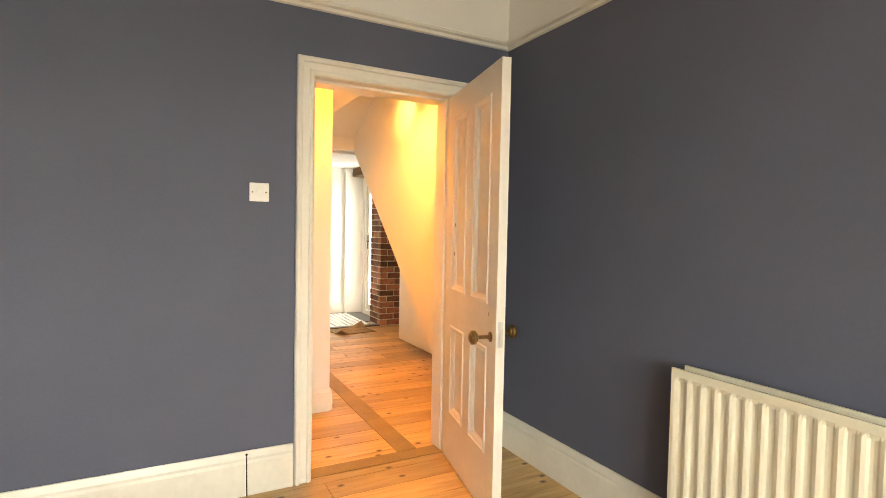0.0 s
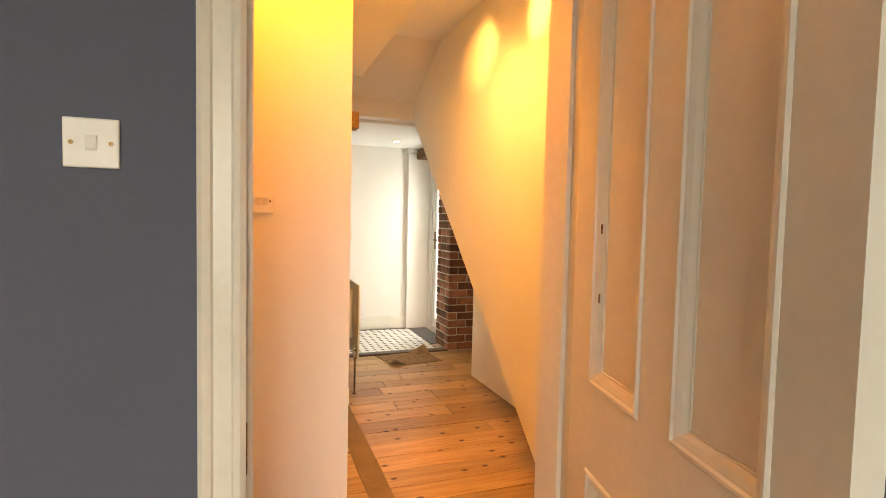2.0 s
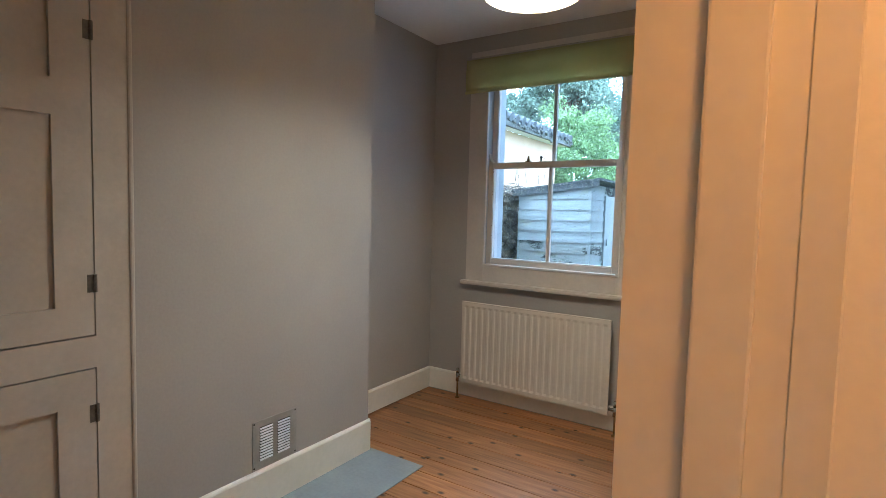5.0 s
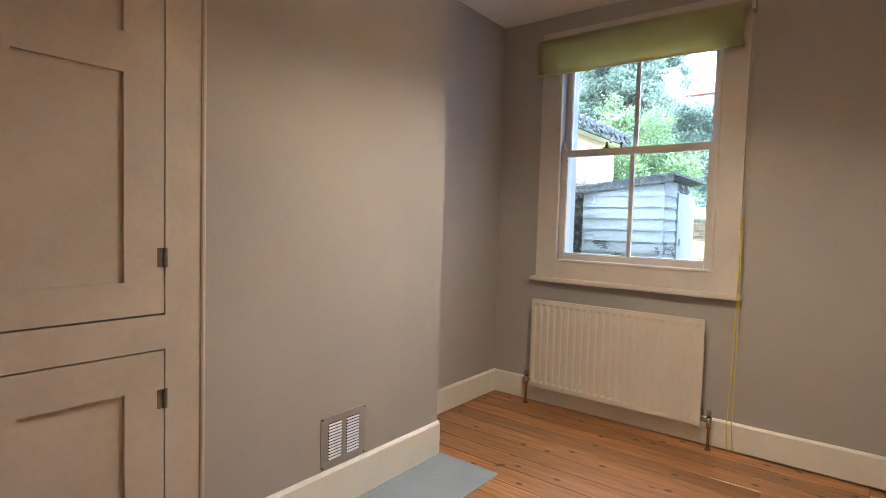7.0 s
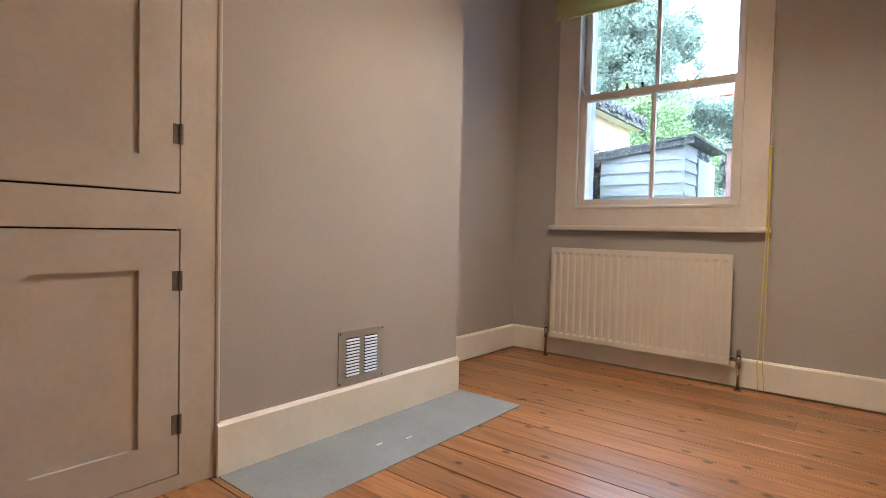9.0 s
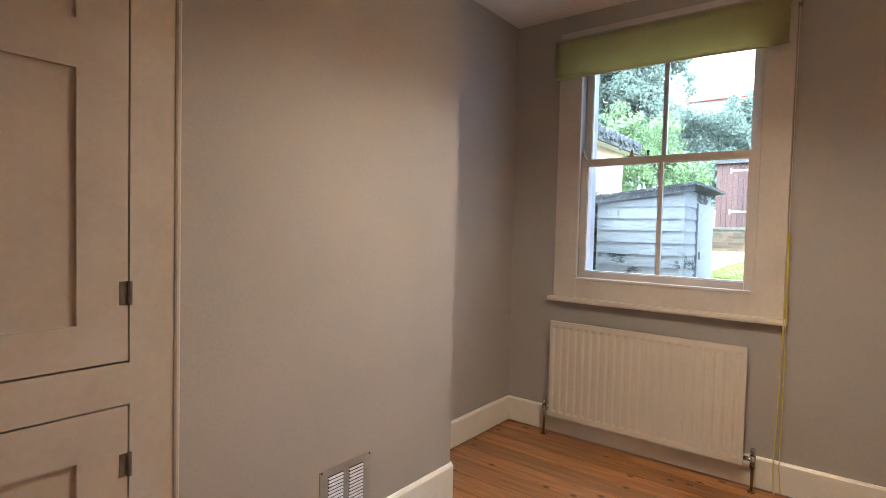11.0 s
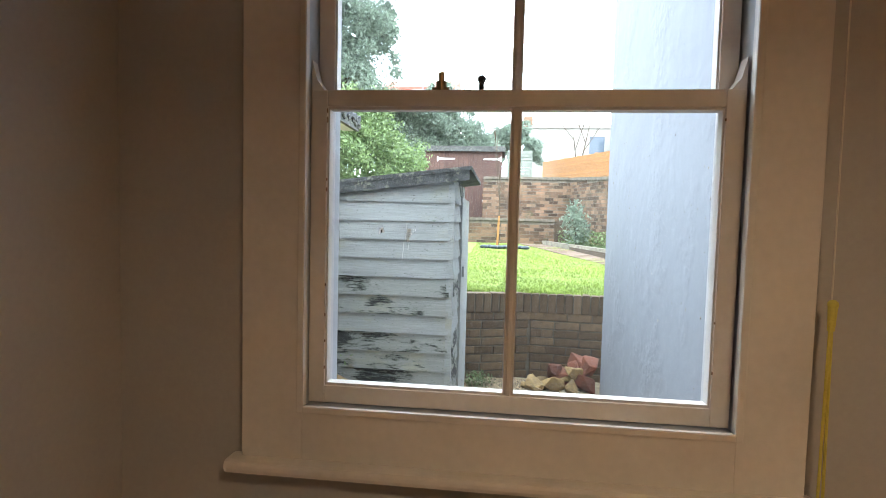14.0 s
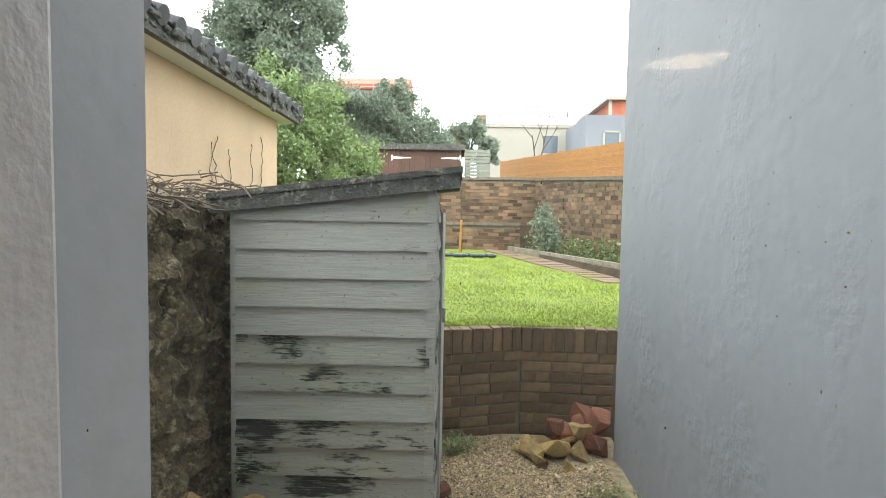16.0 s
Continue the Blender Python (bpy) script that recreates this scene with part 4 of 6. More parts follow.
part("carcass", bm, SUB, cb)


HINGE = mat("dull_hinge_metal", (0.17, 0.15, 0.13), 0.45, 0.2, 30, 120, 0.1, metal=0.4)


def cupboard_door(z0, z1, panels, hinges):
    y0, y1 = 3.272, 3.760
    ps = [(3.388, 3.647, a, b) for a, b in panels]
    d = part("door", slab("x", CX - 0.024, CX + 0.001, y0, y1, z0, z1, ps), [GREYPAINT] * 3, cb)
    for _, _, a, b in ps:
        bm = bmesh.new()
        box(bm, CX - 0.022, 3.388, a, CX - 0.012, 3.647, b)
        part("panel", bm, GREYPAINT, d)
    for z in hinges:
        bm = bmesh.new()
        tube(bm, (CX + 0.005, 3.7625, z - 0.03), (CX + 0.005, 3.7625, z + 0.03), 0.0065, 10)
        box(bm, CX, 3.740, z - 0.03, CX + 0.003, 3.7625, z + 0.03)
        part("hinge", bm, HINGE, d, "dull grey painted butt hinge")


cupboard_door(0.048, 0.800, [(0.160, 0.684)], (0.206, 0.648))
cupboard_door(0.918, 2.116, [(1.020, 1.633), (1.748, 2.00)], (1.092, 1.92))

bm = bmesh.new()
box(bm, -1.372, 3.884, -0.03, -0.995, 5.182, 0.003)
solid("hearth", bm, SLATE, "blue-grey painted hearth slab set flush in the boards", "hearth")
for x, y in ((-1.12, 4.52), (-1.16, 4.40)):
    bm = bmesh.new()
    box(bm, x, y, 0.003, x + 0.008, y + 0.03, 0.005)
    tagged(new("paint_flake", mesh_of("paint_flake", bm, PLASTIC)), "white flake of paint lying on the grey hearth", "paint flake")

vt = thing("air_vent", "steel louvred air vent on the chimney breast", "vent")
VX = -1.375
bm = slab("x", VX + 0.0003, VX + 0.004, 4.388, 4.638, 0.182, 0.402, [(4.426, 4.500, 0.212, 0.372), (4.526, 4.600, 0.212, 0.372)])
part("frame", bm, [VENTGREY] * 3, vt, "brushed steel frame")
bm = bmesh.new()
box(bm, VX, 4.426, 0.212, VX + 0.001, 4.60, 0.372)
part("backing", bm, SUB, vt)
for y0 in (4.428, 4.528):
    for k in range(12):
        z = 0.216 + k * 0.0131
        bm = bmesh.new()
        prism(bm, [(VX + 0.0015, z + 0.006), (VX + 0.007, z), (VX + 0.008, z + 0.001), (VX + 0.003, z + 0.0075)], "y", y0, y0 + 0.070)
        part("slat", bm, ALU, vt)
for y in (4.396, 4.630):
    for z in (0.190, 0.394):
        bm = bmesh.new()
        tube(bm, (VX + 0.004, y, z), (VX + 0.0055, y, z), 0.004, 8)
        part("screw", bm, SUB, vt)

# ---- hall and room floors ----


def shared(name, bm, material):
    return mesh_of(name, bm, material)


def boards(name, label, x0, x1, y0, y1, width, material, lo=0.8, hi=2.4, top=0.0):
    fl = tagged(new(name), label, "floor", "", "structure")
    y = y0
    while y < y1 - 0.02:
        w = min(width * random.uniform(0.96, 1.04), y1 - y)
        x = x0
        while x < x1 - 0.01:
            length = random.uniform(lo, hi)
            if x1 - x - length < 0.4:
                length = x1 - x
            bm = bmesh.new()
            gap = random.uniform(0.0012, 0.0034)
            box(bm, x + 0.0015, y + gap, -0.022, x + length - 0.0015, y + w - gap, top + random.uniform(-0.0015, 0.0))
            es = [e for e in bm.edges if all(v.co.z > -0.01 for v in e.verts)]
            bmesh.ops.bevel(bm, geom=es, offset=0.0010, segments=1, affect="EDGES")
            part("floorboard", bm, material, fl)
            x += length
        y += w
    return fl


boards("floor_back_room", "stripped pine floorboards with dark knots and gaps", -1.715, 0.44, 2.72, 6.27, 0.142, VARNISHED, 1.5, 4.5)
boards("floor_back_room_side", "stripped pine floorboards", 0.44, 0.80, 3.62, 6.27, 0.142, VARNISHED)
boards("floor_hall", "wide stripped pine floorboards worn by traffic", 0.44, 2.86, 2.575, 6.30, 0.165, PINE, 1.1, 2.6)
boards("floor_front_room", "stripped pine floorboards", -2.4, 1.78, -2.6, 2.57, 0.165, PINE, 1.5, 3.0)
bm = bmesh.new()
n = 26
left, right = [], []
for i in range(n + 1):
    y = 2.68 + 2.42 * i / n
    wob = 0.006 * noise.noise(Vector((y * 3, 0, 0)))
    left.append((1.172 + wob, y))
    right.append((1.290 - wob, y))
prism(bm, left + right[::-1], "z", 0.0, 0.004)
box(bm, 0.66, 2.575, 0, 1.40, 2.675, 0.004)
solid("hardboard_strip", bm, HARDBOARD, "tan hardboard strip laid over the hall boards", "floor strip")

tl = tagged(new("floor_lobby"), "black and white patterned lobby floor tiles", "floor", "", "structure")
WT = mat("white_floor_tile", (0.72, 0.72, 0.70), 0.3, 0.05, 10, 60, 0.05, rnd=0.06)
BT = mat("dark_slate_tile", (0.035, 0.037, 0.042), 0.35, 0.15, 10, 60, 0.1, rnd=0.2)
bm = bmesh.new()
box(bm, 1.18, 6.30, -0.03, 2.75, 7.45, 0.004)
part("grout", bm, MORTAR, tl)
bm = bmesh.new()
for x0, y0, x1, y1 in ((1.19, 6.325, 2.47, 6.40), (1.19, 7.375, 2.60, 7.44), (2.40, 6.60, 2.60, 7.375)):
    box(bm, x0, y0, 0.004, x1, y1, 0.010)
part("border", bm, BT, tl, "dark tile border")
bm = bmesh.new()
box(bm, 1.18, 6.298, -0.02, 2.48, 6.324, 0.014, 0, 0.003)
part("threshold", bm, mat("dark_threshold_wood", (0.09, 0.055, 0.035), 0.5), tl, "dark wooden threshold strip")
A = 0.075
meshes = {}
for key, material in (("w", WT), ("b", BT)):
    bm = bmesh.new()
    if key == "w":
        c = 0.022
        h = A / 2 - 0.001
        prism(bm, [(-h + c, -h), (h - c, -h), (h, -h + c), (h, h - c), (h - c, h), (-h + c, h), (-h, h - c), (-h, -h + c)], "z", 0, 0.006)
    else:
        c = 0.021
        prism(bm, [(0, -c), (c, 0), (0, c), (-c, 0)], "z", 0, 0.006)
    meshes[key] = mesh_of("tile", bm, material)
for i in range(16):
    for j in range(13):
        for key, dx, dy in (("w", 0, 0), ("b", A / 2, A / 2)):
            x, y = 1.225 + i * A + dx, 6.44 + j * A + dy
            if x < 2.39 and y < 7.37 and (key == "w" or (i + j) % 1 == 0):
                o = new("tile", meshes[key])
                o.parent = tl
                o.matrix_basis = pose(x, y, 0.004)


# ---- brick pier by the garden door ----


def brick_mesh(l, w, h, material):
    bm = bmesh.new()
    box(bm, -l / 2, -w / 2, -h / 2, l / 2, w / 2, h / 2)
    bmesh.ops.bevel(bm, geom=bm.edges[:], offset=0.004, segments=1, affect="EDGES")
    return mesh_of("brick", bm, material)


pier = tagged(new("wall_brick_pier"), "old bare brick pier with lime mortar joints", "brick pier", "", "structure")
bm = bmesh.new()
box(bm, 2.487, 6.318, 0, 2.77, 6.66, 2.11)
part("mortar", bm, MORTAR, pier)
FULL, HALF, SIDE = brick_mesh(0.185, 0.10, 0.064, BRICK), brick_mesh(0.088, 0.10, 0.064, BRICK), brick_mesh(0.10, 0.185, 0.064, BRICK)
SIDEH = brick_mesh(0.10, 0.095, 0.064, BRICK)
for k in range(28):
    z = 0.036 + k * 0.0755
    ms = [(FULL, 2.574, 6.36), (HALF, 2.722, 6.36)] if k % 2 else [(HALF, 2.526, 6.36), (FULL, 2.673, 6.36)]
    ms += [(SIDE, 2.53, 6.515), (SIDEH, 2.53, 6.62)] if k % 2 else [(SIDE, 2.53, 6.47), (SIDEH, 2.53, 6.62)]
    for me, x, y in ms:
        o = new("brick", me)
        o.parent = pier
        o.matrix_basis = pose(x + random.uniform(-0.003, 0.003), y + random.uniform(-0.003, 0.003), z, 0, random.uniform(-1, 1), random.uniform(-0.8, 0.8))

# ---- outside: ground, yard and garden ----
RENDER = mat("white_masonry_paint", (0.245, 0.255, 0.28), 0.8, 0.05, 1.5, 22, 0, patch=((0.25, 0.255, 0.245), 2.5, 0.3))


def trowelled(m):
    """Relief of old render: smooth coats broken by rough trowelled areas."""
    n, l = m.node_tree.nodes, m.node_tree.links
    geo = n.new("ShaderNodeNewGeometry")
    fine, where, wave = n.new("ShaderNodeTexNoise"), n.new("ShaderNodeTexNoise"), n.new("ShaderNodeTexNoise")
    for t, sc, det in ((fine, 26.0, 6), (where, 2.4, 3), (wave, 5.0, 2)):
        t.inputs["Scale"].default_value, t.inputs["Detail"].default_value = sc, det
        l.new(geo.outputs["Position"], t.inputs["Vector"])
    r = n.new("ShaderNodeMapRange")
    r.inputs["From Min"].default_value, r.inputs["From Max"].default_value, r.inputs["To Min"].default_value = 0.50, 0.64, 0.10
    l.new(where.outputs["Fac"], r.inputs["Value"])
    a, b = n.new("ShaderNodeMath"), n.new("ShaderNodeMath")
    a.operation, b.operation = "MULTIPLY", "MULTIPLY_ADD"
    l.new(fine.outputs["Fac"], a.inputs[0])
    l.new(r.outputs[0], a.inputs[1])
    b.inputs[1].default_value = 0.6
    l.new(wave.outputs["Fac"], b.inputs[0])
    l.new(a.outputs[0], b.inputs[2])
    bp = n.new("ShaderNodeBump")
    bp.inputs["Strength"].default_value, bp.inputs["Distance"].default_value = 0.7, 0.016
    l.new(b.outputs[0], bp.inputs["Height"])
    l.new(bp.outputs[0], n["Principled BSDF"].inputs["Normal"])


trowelled(RENDER)
EARTH = mat("damp_earth", (0.10, 0.075, 0.05), 0.95, 0.25, 5, 60, 0.6)
LAWN = mat("lawn_turf", (0.22, 0.29, 0.05), 0.95, 0.2, 3, 60, 0.6, dark=(0.13, 0.15, 0.04))
GRAVEL = mat("gravel_bed", (0.44, 0.35, 0.22), 0.95, 0.3, 20, 120, 0.5, dark=(0.16, 0.12, 0.08), dist=0.006)


def clapboard_mat(name, paint, bare, black, rot):
    """Old gloss paint on softwood: streaks along the board, flaked areas down to black wet wood, cream and green stains."""
    m = bpy.data.materials.new(name)
    m.use_nodes = True
    n, l = m.node_tree.nodes, m.node_tree.links
    b = n["Principled BSDF"]
    b.inputs["Roughness"].default_value = 0.7
    geo, info = n.new("ShaderNodeNewGeometry"), n.new("ShaderNodeObjectInfo")
    off = n.new("ShaderNodeVectorMath")
    off.operation = "MULTIPLY_ADD"
    off.inputs[1].default_value = (19.0, 7.0, 31.0)
    l.new(info.outputs["Random"], off.inputs[0])
    l.new(geo.outputs["Position"], off.inputs[2])

    def tex(scale, stretch, detail, rough=0.6):
        mp, t = n.new("ShaderNodeMapping"), n.new("ShaderNodeTexNoise")
        mp.inputs["Scale"].default_value = stretch
        t.inputs["Scale"].default_value, t.inputs["Detail"].default_value, t.inputs["Roughness"].default_value = scale, detail, rough
        l.new(off.outputs[0], mp.inputs[0])
        l.new(mp.outputs[0], t.inputs["Vector"])
        return t.outputs["Fac"]

    def calc(op, a, c, d=0.0):
        x = n.new("ShaderNodeMath")
        x.operation = op
        for k, v in enumerate((a, c, d)):
            if isinstance(v, (int, float)):
                x.inputs[k].default_value = v
            else:
                l.new(v, x.inputs[k])
        return x.outputs[0]

    def step(v, lo, hi):
        r = n.new("ShaderNodeMapRange")
        r.interpolation_type = "SMOOTHSTEP"
        r.inputs["From Min"].default_value, r.inputs["From Max"].default_value = lo, hi
        l.new(v, r.inputs["Value"])
        return r.outputs[0]

    def blend(f, a, c):
        x = n.new("ShaderNodeMix")
        x.data_type = "RGBA"
        l.new(f, x.inputs["Factor"])
        for key, v in (("A", a), ("B", c)):
            if isinstance(v, tuple):
                x.inputs[key].default_value = (*v, 1)
            else:
                l.new(v, x.inputs[key])
        return x.outputs["Result"]
    fibre = tex(9.0, (1.0, 1.0, 22.0), 8, 0.7)
    flake = tex(7.0, (1.0, 1.0, 3.6), 10, 0.75)
    area = tex(2.3, (1.0, 1.0, 1.6), 2)
    stain = tex(3.1, (1.0, 1.0, 2.0), 4)
    speck = tex(60.0, (1.0, 1.0, 1.6), 3)
    c = blend(step(fibre, 0.35, 0.7), tuple(0.86 * p for p in paint), tuple(1.08 * p for p in paint))
    c = blend(calc("MULTIPLY", step(stain, 0.52, 0.72), 0.55), c, (0.36, 0.34, 0.22))
    score = calc("MULTIPLY_ADD", area, 0.9, calc("MULTIPLY_ADD", flake, 0.75, calc("MULTIPLY", fibre, 0.45)))
    edge = 1.32 - rot
    c = blend(step(score, edge - 0.05, edge), c, bare)
    c = blend(step(score, edge, edge + 0.035), c, black)
    c = blend(calc("MULTIPLY", step(speck, 0.63, 0.70), 0.7), c, (0.10, 0.10, 0.085))
    l.new(c, b.inputs["Base Color"])
    bp = n.new("ShaderNodeBump")
    bp.inputs["Strength"].default_value, bp.inputs["Distance"].default_value = 0.8, 0.004
    l.new(calc("SUBTRACT", fibre, step(score, edge - 0.05, edge + 0.03)), bp.inputs["Height"])
    l.new(bp.outputs[0], b.inputs["Normal"])
    return m


GREYBOARD = clapboard_mat("pale_grey_board_paint", (0.35, 0.36, 0.34), (0.16, 0.18, 0.14), (0.05, 0.047, 0.04), 0.02)
GREYROT = clapboard_mat("flaking_grey_board_paint", (0.325, 0.33, 0.30), (0.12, 0.135, 0.105), (0.022, 0.021, 0.019), 0.225)
FELT = mat("mossy_roofing_felt", (0.085, 0.085, 0.08), 0.9, 0.35, 16, 120, 1.0, patch=((0.20, 0.20, 0.15), 30, 0.42), dist=0.008)
DARKBRICK = mat("damp_brown_brick", (0.225, 0.145, 0.08), 0.9, 0.25, 16, 110, 0.9, dark=(0.10, 0.07, 0.045), rnd=0.3, patch=((0.07, 0.06, 0.04), 9, 0.35))
DARKMORTAR = mat("dirty_mortar", (0.17, 0.145, 0.11), 0.95, 0.25, 12, 80, 0.5)
WALLBRICK = mat("garden_wall_brick", (0.22, 0.125, 0.075), 0.9, 0.3, 3.5, 30, 0.5, dark=(0.075, 0.062, 0.04), island=0.6, patch=((0.10, 0.095, 0.05), 2.2, 0.36))
RUBBLE = mat("rubble_stone", (0.27, 0.21, 0.125), 0.95, 0.35, 9, 55, 1.0, dark=(0.035, 0.03, 0.02), dist=0.04, patch=((0.40, 0.34, 0.22), 22, 0.44))
TWIG = mat("dry_twigs", (0.13, 0.10, 0.075), 0.9, 0.3, 20, 80, 0.3)
STONE = mat("yellow_sandstone", (0.40, 0.26, 0.10), 0.9, 0.3, 14, 80, 0.9, dark=(0.15, 0.10, 0.05), rnd=0.3, dist=0.008, patch=((0.09, 0.085, 0.05), 12, 0.38))
REDSTONE = mat("broken_red_brick", (0.26, 0.085, 0.045), 0.9, 0.3, 14, 80, 1.0, dark=(0.10, 0.05, 0.035), rnd=0.35, dist=0.008, patch=((0.30, 0.24, 0.17), 10, 0.34))
PEACH = mat("peach_render", (0.50, 0.36, 0.235), 0.85, 0.1, 1.5, 40, 0.4, patch=((0.40, 0.31, 0.22), 4, 0.35))
TILE = mat("grey_roof_tile", (0.085, 0.088, 0.095), 0.85, 0.3, 6, 60, 0.5, rnd=0.2)
LEAF = leaf_mat("evergreen_leaves", (0.27, 0.33, 0.25), (0.15, 0.195, 0.145), 1.6)
IVY = leaf_mat("ivy_leaves", (0.23, 0.31, 0.125), (0.11, 0.17, 0.065), 3.0, 0.35)
BARK = mat("bark", (0.10, 0.075, 0.05), 0.95, 0.3, 12, 60, 0.8)
CEDAR = mat("orange_larch", (0.42, 0.19, 0.055), 0.75, 0.2, 6, 60, 0.3, stretch=(1, 1, 8), rnd=0.1)
SHEDBROWN = mat("brown_shed_boards", (0.105, 0.055, 0.040), 0.8, 0.25, 6, 60, 0.4, stretch=(6, 6, 1), rnd=0.15)
PATHBRICK = mat("brick_path", (0.26, 0.17, 0.12), 0.9, 0.3, 8, 60, 0.4, dark=(0.14, 0.10, 0.07))
HOUSEWHITE = mat("far_white_render", (0.36, 0.345, 0.30), 0.85, 0.05, 0.4, 10, 0.1)
HOUSEGREY = mat("far_slate_blue_cladding", (0.20, 0.22, 0.25), 0.8, 0.08, 0.4, 10, 0.1)
REDTILE = mat("far_red_tiles", (0.42, 0.13, 0.08), 0.85, 0.2, 1.5, 12, 0.2)
PANE = mat("far_window_pane", (0.10, 0.13, 0.16), 0.1, 0.1, 1, 10, 0)
METAL = mat("grey_metal_rail", (0.25, 0.26, 0.27), 0.5, 0.1, 5, 20, 0, metal=0.6)
TARP = mat("dark_blue_sheet", (0.03, 0.045, 0.06), 0.35, 0.2, 10, 60, 0.2)


def lawn_z(y):
    return 0.795 + 0.019 * max(0.0, y - 9.7)


bm = bmesh.new()
g = []
xs = [-900, -60, -3.4, -1.4, 1.7, 60, 900]
for x in xs:
    g.append([bm.verts.new((x, y, z)) for y, z in ((-900, -0.2), (9.72, -0.2))])
for a, b in zip(g, g[1:]):
    bm.faces.new((a[0], b[0], b[1], a[1]))
hi = []
for x in xs:
    hi.append([bm.verts.new((x, y, z)) for y, z in ((9.86, -0.2), (9.90, 0.74), (17.0, lawn_z(17.0) - 0.03), (30, 1.3), (900, 1.4))])
for i, (a, b) in enumerate(zip(hi, hi[1:])):
    for j in range(4):
        bm.faces.new((a[j], b[j], b[j + 1], a[j + 1]))
for i in range(len(xs) - 1):
    bm.faces.new((g[i][1], g[i + 1][1], hi[i + 1][0], hi[i][0]))
bmesh.ops.recalc_face_normals(bm, faces=bm.faces)
ground = solid("ground", bm, EARTH, "damp bare earth round the house and garden", "ground")
bm = bmesh.new()
cols = []
for i in range(25):
    x = -2.1 + 2.2 * i / 24
    cols.append([bm.verts.new((x, 6.58 + 3.2 * j / 30, 0.045 + 0.018 * noise.noise(Vector((x * 2, j * 0.3, 0))) + 0.01 * noise.noise(Vector((x * 9, j * 0.9, 2))))) for j in range(31)])
for a, b in zip(cols, cols[1:]):
    for j in range(30):
        bm.faces.new((a[j], b[j], b[j + 1], a[j + 1]))
solid("ground_gravel", bm, GRAVEL, "stony gravel floor of the back yard", "gravel", smooth=True)


def scatter(name, label, category, count, make, material, kind="stuff", smooth=False):
    vs, fs = [], []
    for k in range(count):
        v, f = make()
        o = len(vs)
        vs.extend(v)
        fs.extend(tuple(o + i for i in q) for q in f)
    me = bpy.data.meshes.new(name)
    me.from_pydata(vs, [], fs)
    me.materials.append(material)
    if smooth:
        me.polygons.foreach_set("use_smooth", [True] * len(me.polygons))
    return tagged(new(name, me), label, category, "", kind)


OCT_F = [(0, 2, 4), (2, 1, 4), (1, 3, 4), (3, 0, 4), (2, 0, 5), (1, 2, 5), (3, 1, 5), (0, 3, 5)]
rg = random.Random(5)


def pebble():
    x, y = rg.uniform(-1.25, -0.06), rg.uniform(8.2, 9.72)
    r = rg.uniform(0.0025, 0.0065) * (2.2 if rg.random() < 0.05 else 1)
    c = Vector((x, y, 0.052))
    a = rg.uniform(0, 6.28)
    ux, uy = Vector((math.cos(a), math.sin(a), 0)), Vector((-math.sin(a), math.cos(a), 0))
    v = [c + ux * r * 1.3, c - ux * r * 1.2, c + uy * r, c - uy * r * 0.9, c + Vector((0, 0, r * 0.8)), c - Vector((0, 0, r * 0.6))]
    return [tuple(p) for p in v], OCT_F


scatter("gravel", "loose pale and brown pebbles in the yard", "gravel", 24000, pebble, mat("pebbles", (0.52, 0.39, 0.24), 0.85, 0.4, 25, 60, 0, dark=(0.20, 0.14, 0.085), island=0.85))

# extension wall
bm = bmesh.new()
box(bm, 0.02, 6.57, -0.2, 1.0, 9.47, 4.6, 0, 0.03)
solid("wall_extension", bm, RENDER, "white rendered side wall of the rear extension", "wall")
bm = bmesh.new()
for k in range(330):
    r = rg.uniform(0.0012, 0.0045)
    ball(bm, (0.0195, rg.uniform(6.62, 9.4), rg.uniform(0.1, 2.6)), r, 1, (0.25, rg.uniform(0.6, 1.6), rg.uniform(0.6, 1.8)))
pits = new("pits", mesh_of("pits", bm, RUBBLE))
pits.parent = bpy.data.objects["wall_extension"]
tagged(pits, "small dark pits and chips in the render", "", "", "stuff")
# unseen wall, added to keep outside light off the stair side
bm = bmesh.new()
box(bm, 2.8, -2.75, -0.2, 3.0, 5.2, 2.8)
solid("wall_neighbour_side", bm, WHITE, "unseen plain wall added to close the stair side", "wall")
bm = bmesh.new()
box(bm, 3.9, 5.5, -0.2, 4.05, 9.4, 2.0)
solid("wall_side_yard", bm, WALLBRICK, "brick boundary wall beside the garden door", "wall")
# unseen flat slab above the ceilings, added to shut out the sky
bm = bmesh.new()
box(bm, -2.6, -2.8, 2.9, 3.05, 6.57, 3.0)
solid("roof", bm, TILE, "unseen flat slab added to close the rooms", "roof")

# rubble boundary wall
bm = bmesh.new()
nu, nv = 130, 44
cols = []
for i in range(nu + 1):
    y = 6.57 + 5.9 * i / nu
    col = []
    for j in range(nv + 1):
        z = -0.15 + 1.76 * j / nv
        d = 0.07 * noise.noise(Vector((y * 6, z * 6, 1))) + 0.06 * noise.noise(Vector((y * 13, z * 13, 5))) + 0.03 * noise.noise(Vector((y * 30, z * 30, 5)))
        col.append(bm.verts.new((-1.97 + d - 0.06 * j / nv, y, z + (0.05 * noise.noise(Vector((y * 4, 0, 3))) if j == nv else 0))))
    for k in range(1, 4):
        col.append(bm.verts.new((-2.03 - 0.13 * k, y, 1.61 + 0.04 * math.sin(k) + 0.03 * noise.noise(Vector((y * 5, k, 0))))))
    col.append(bm.verts.new((-2.42, y, -0.15)))
    cols.append(col)
for a, b in zip(cols, cols[1:]):
    for j in range(len(a) - 1):
        bm.faces.new((a[j], b[j], b[j + 1], a[j + 1]))
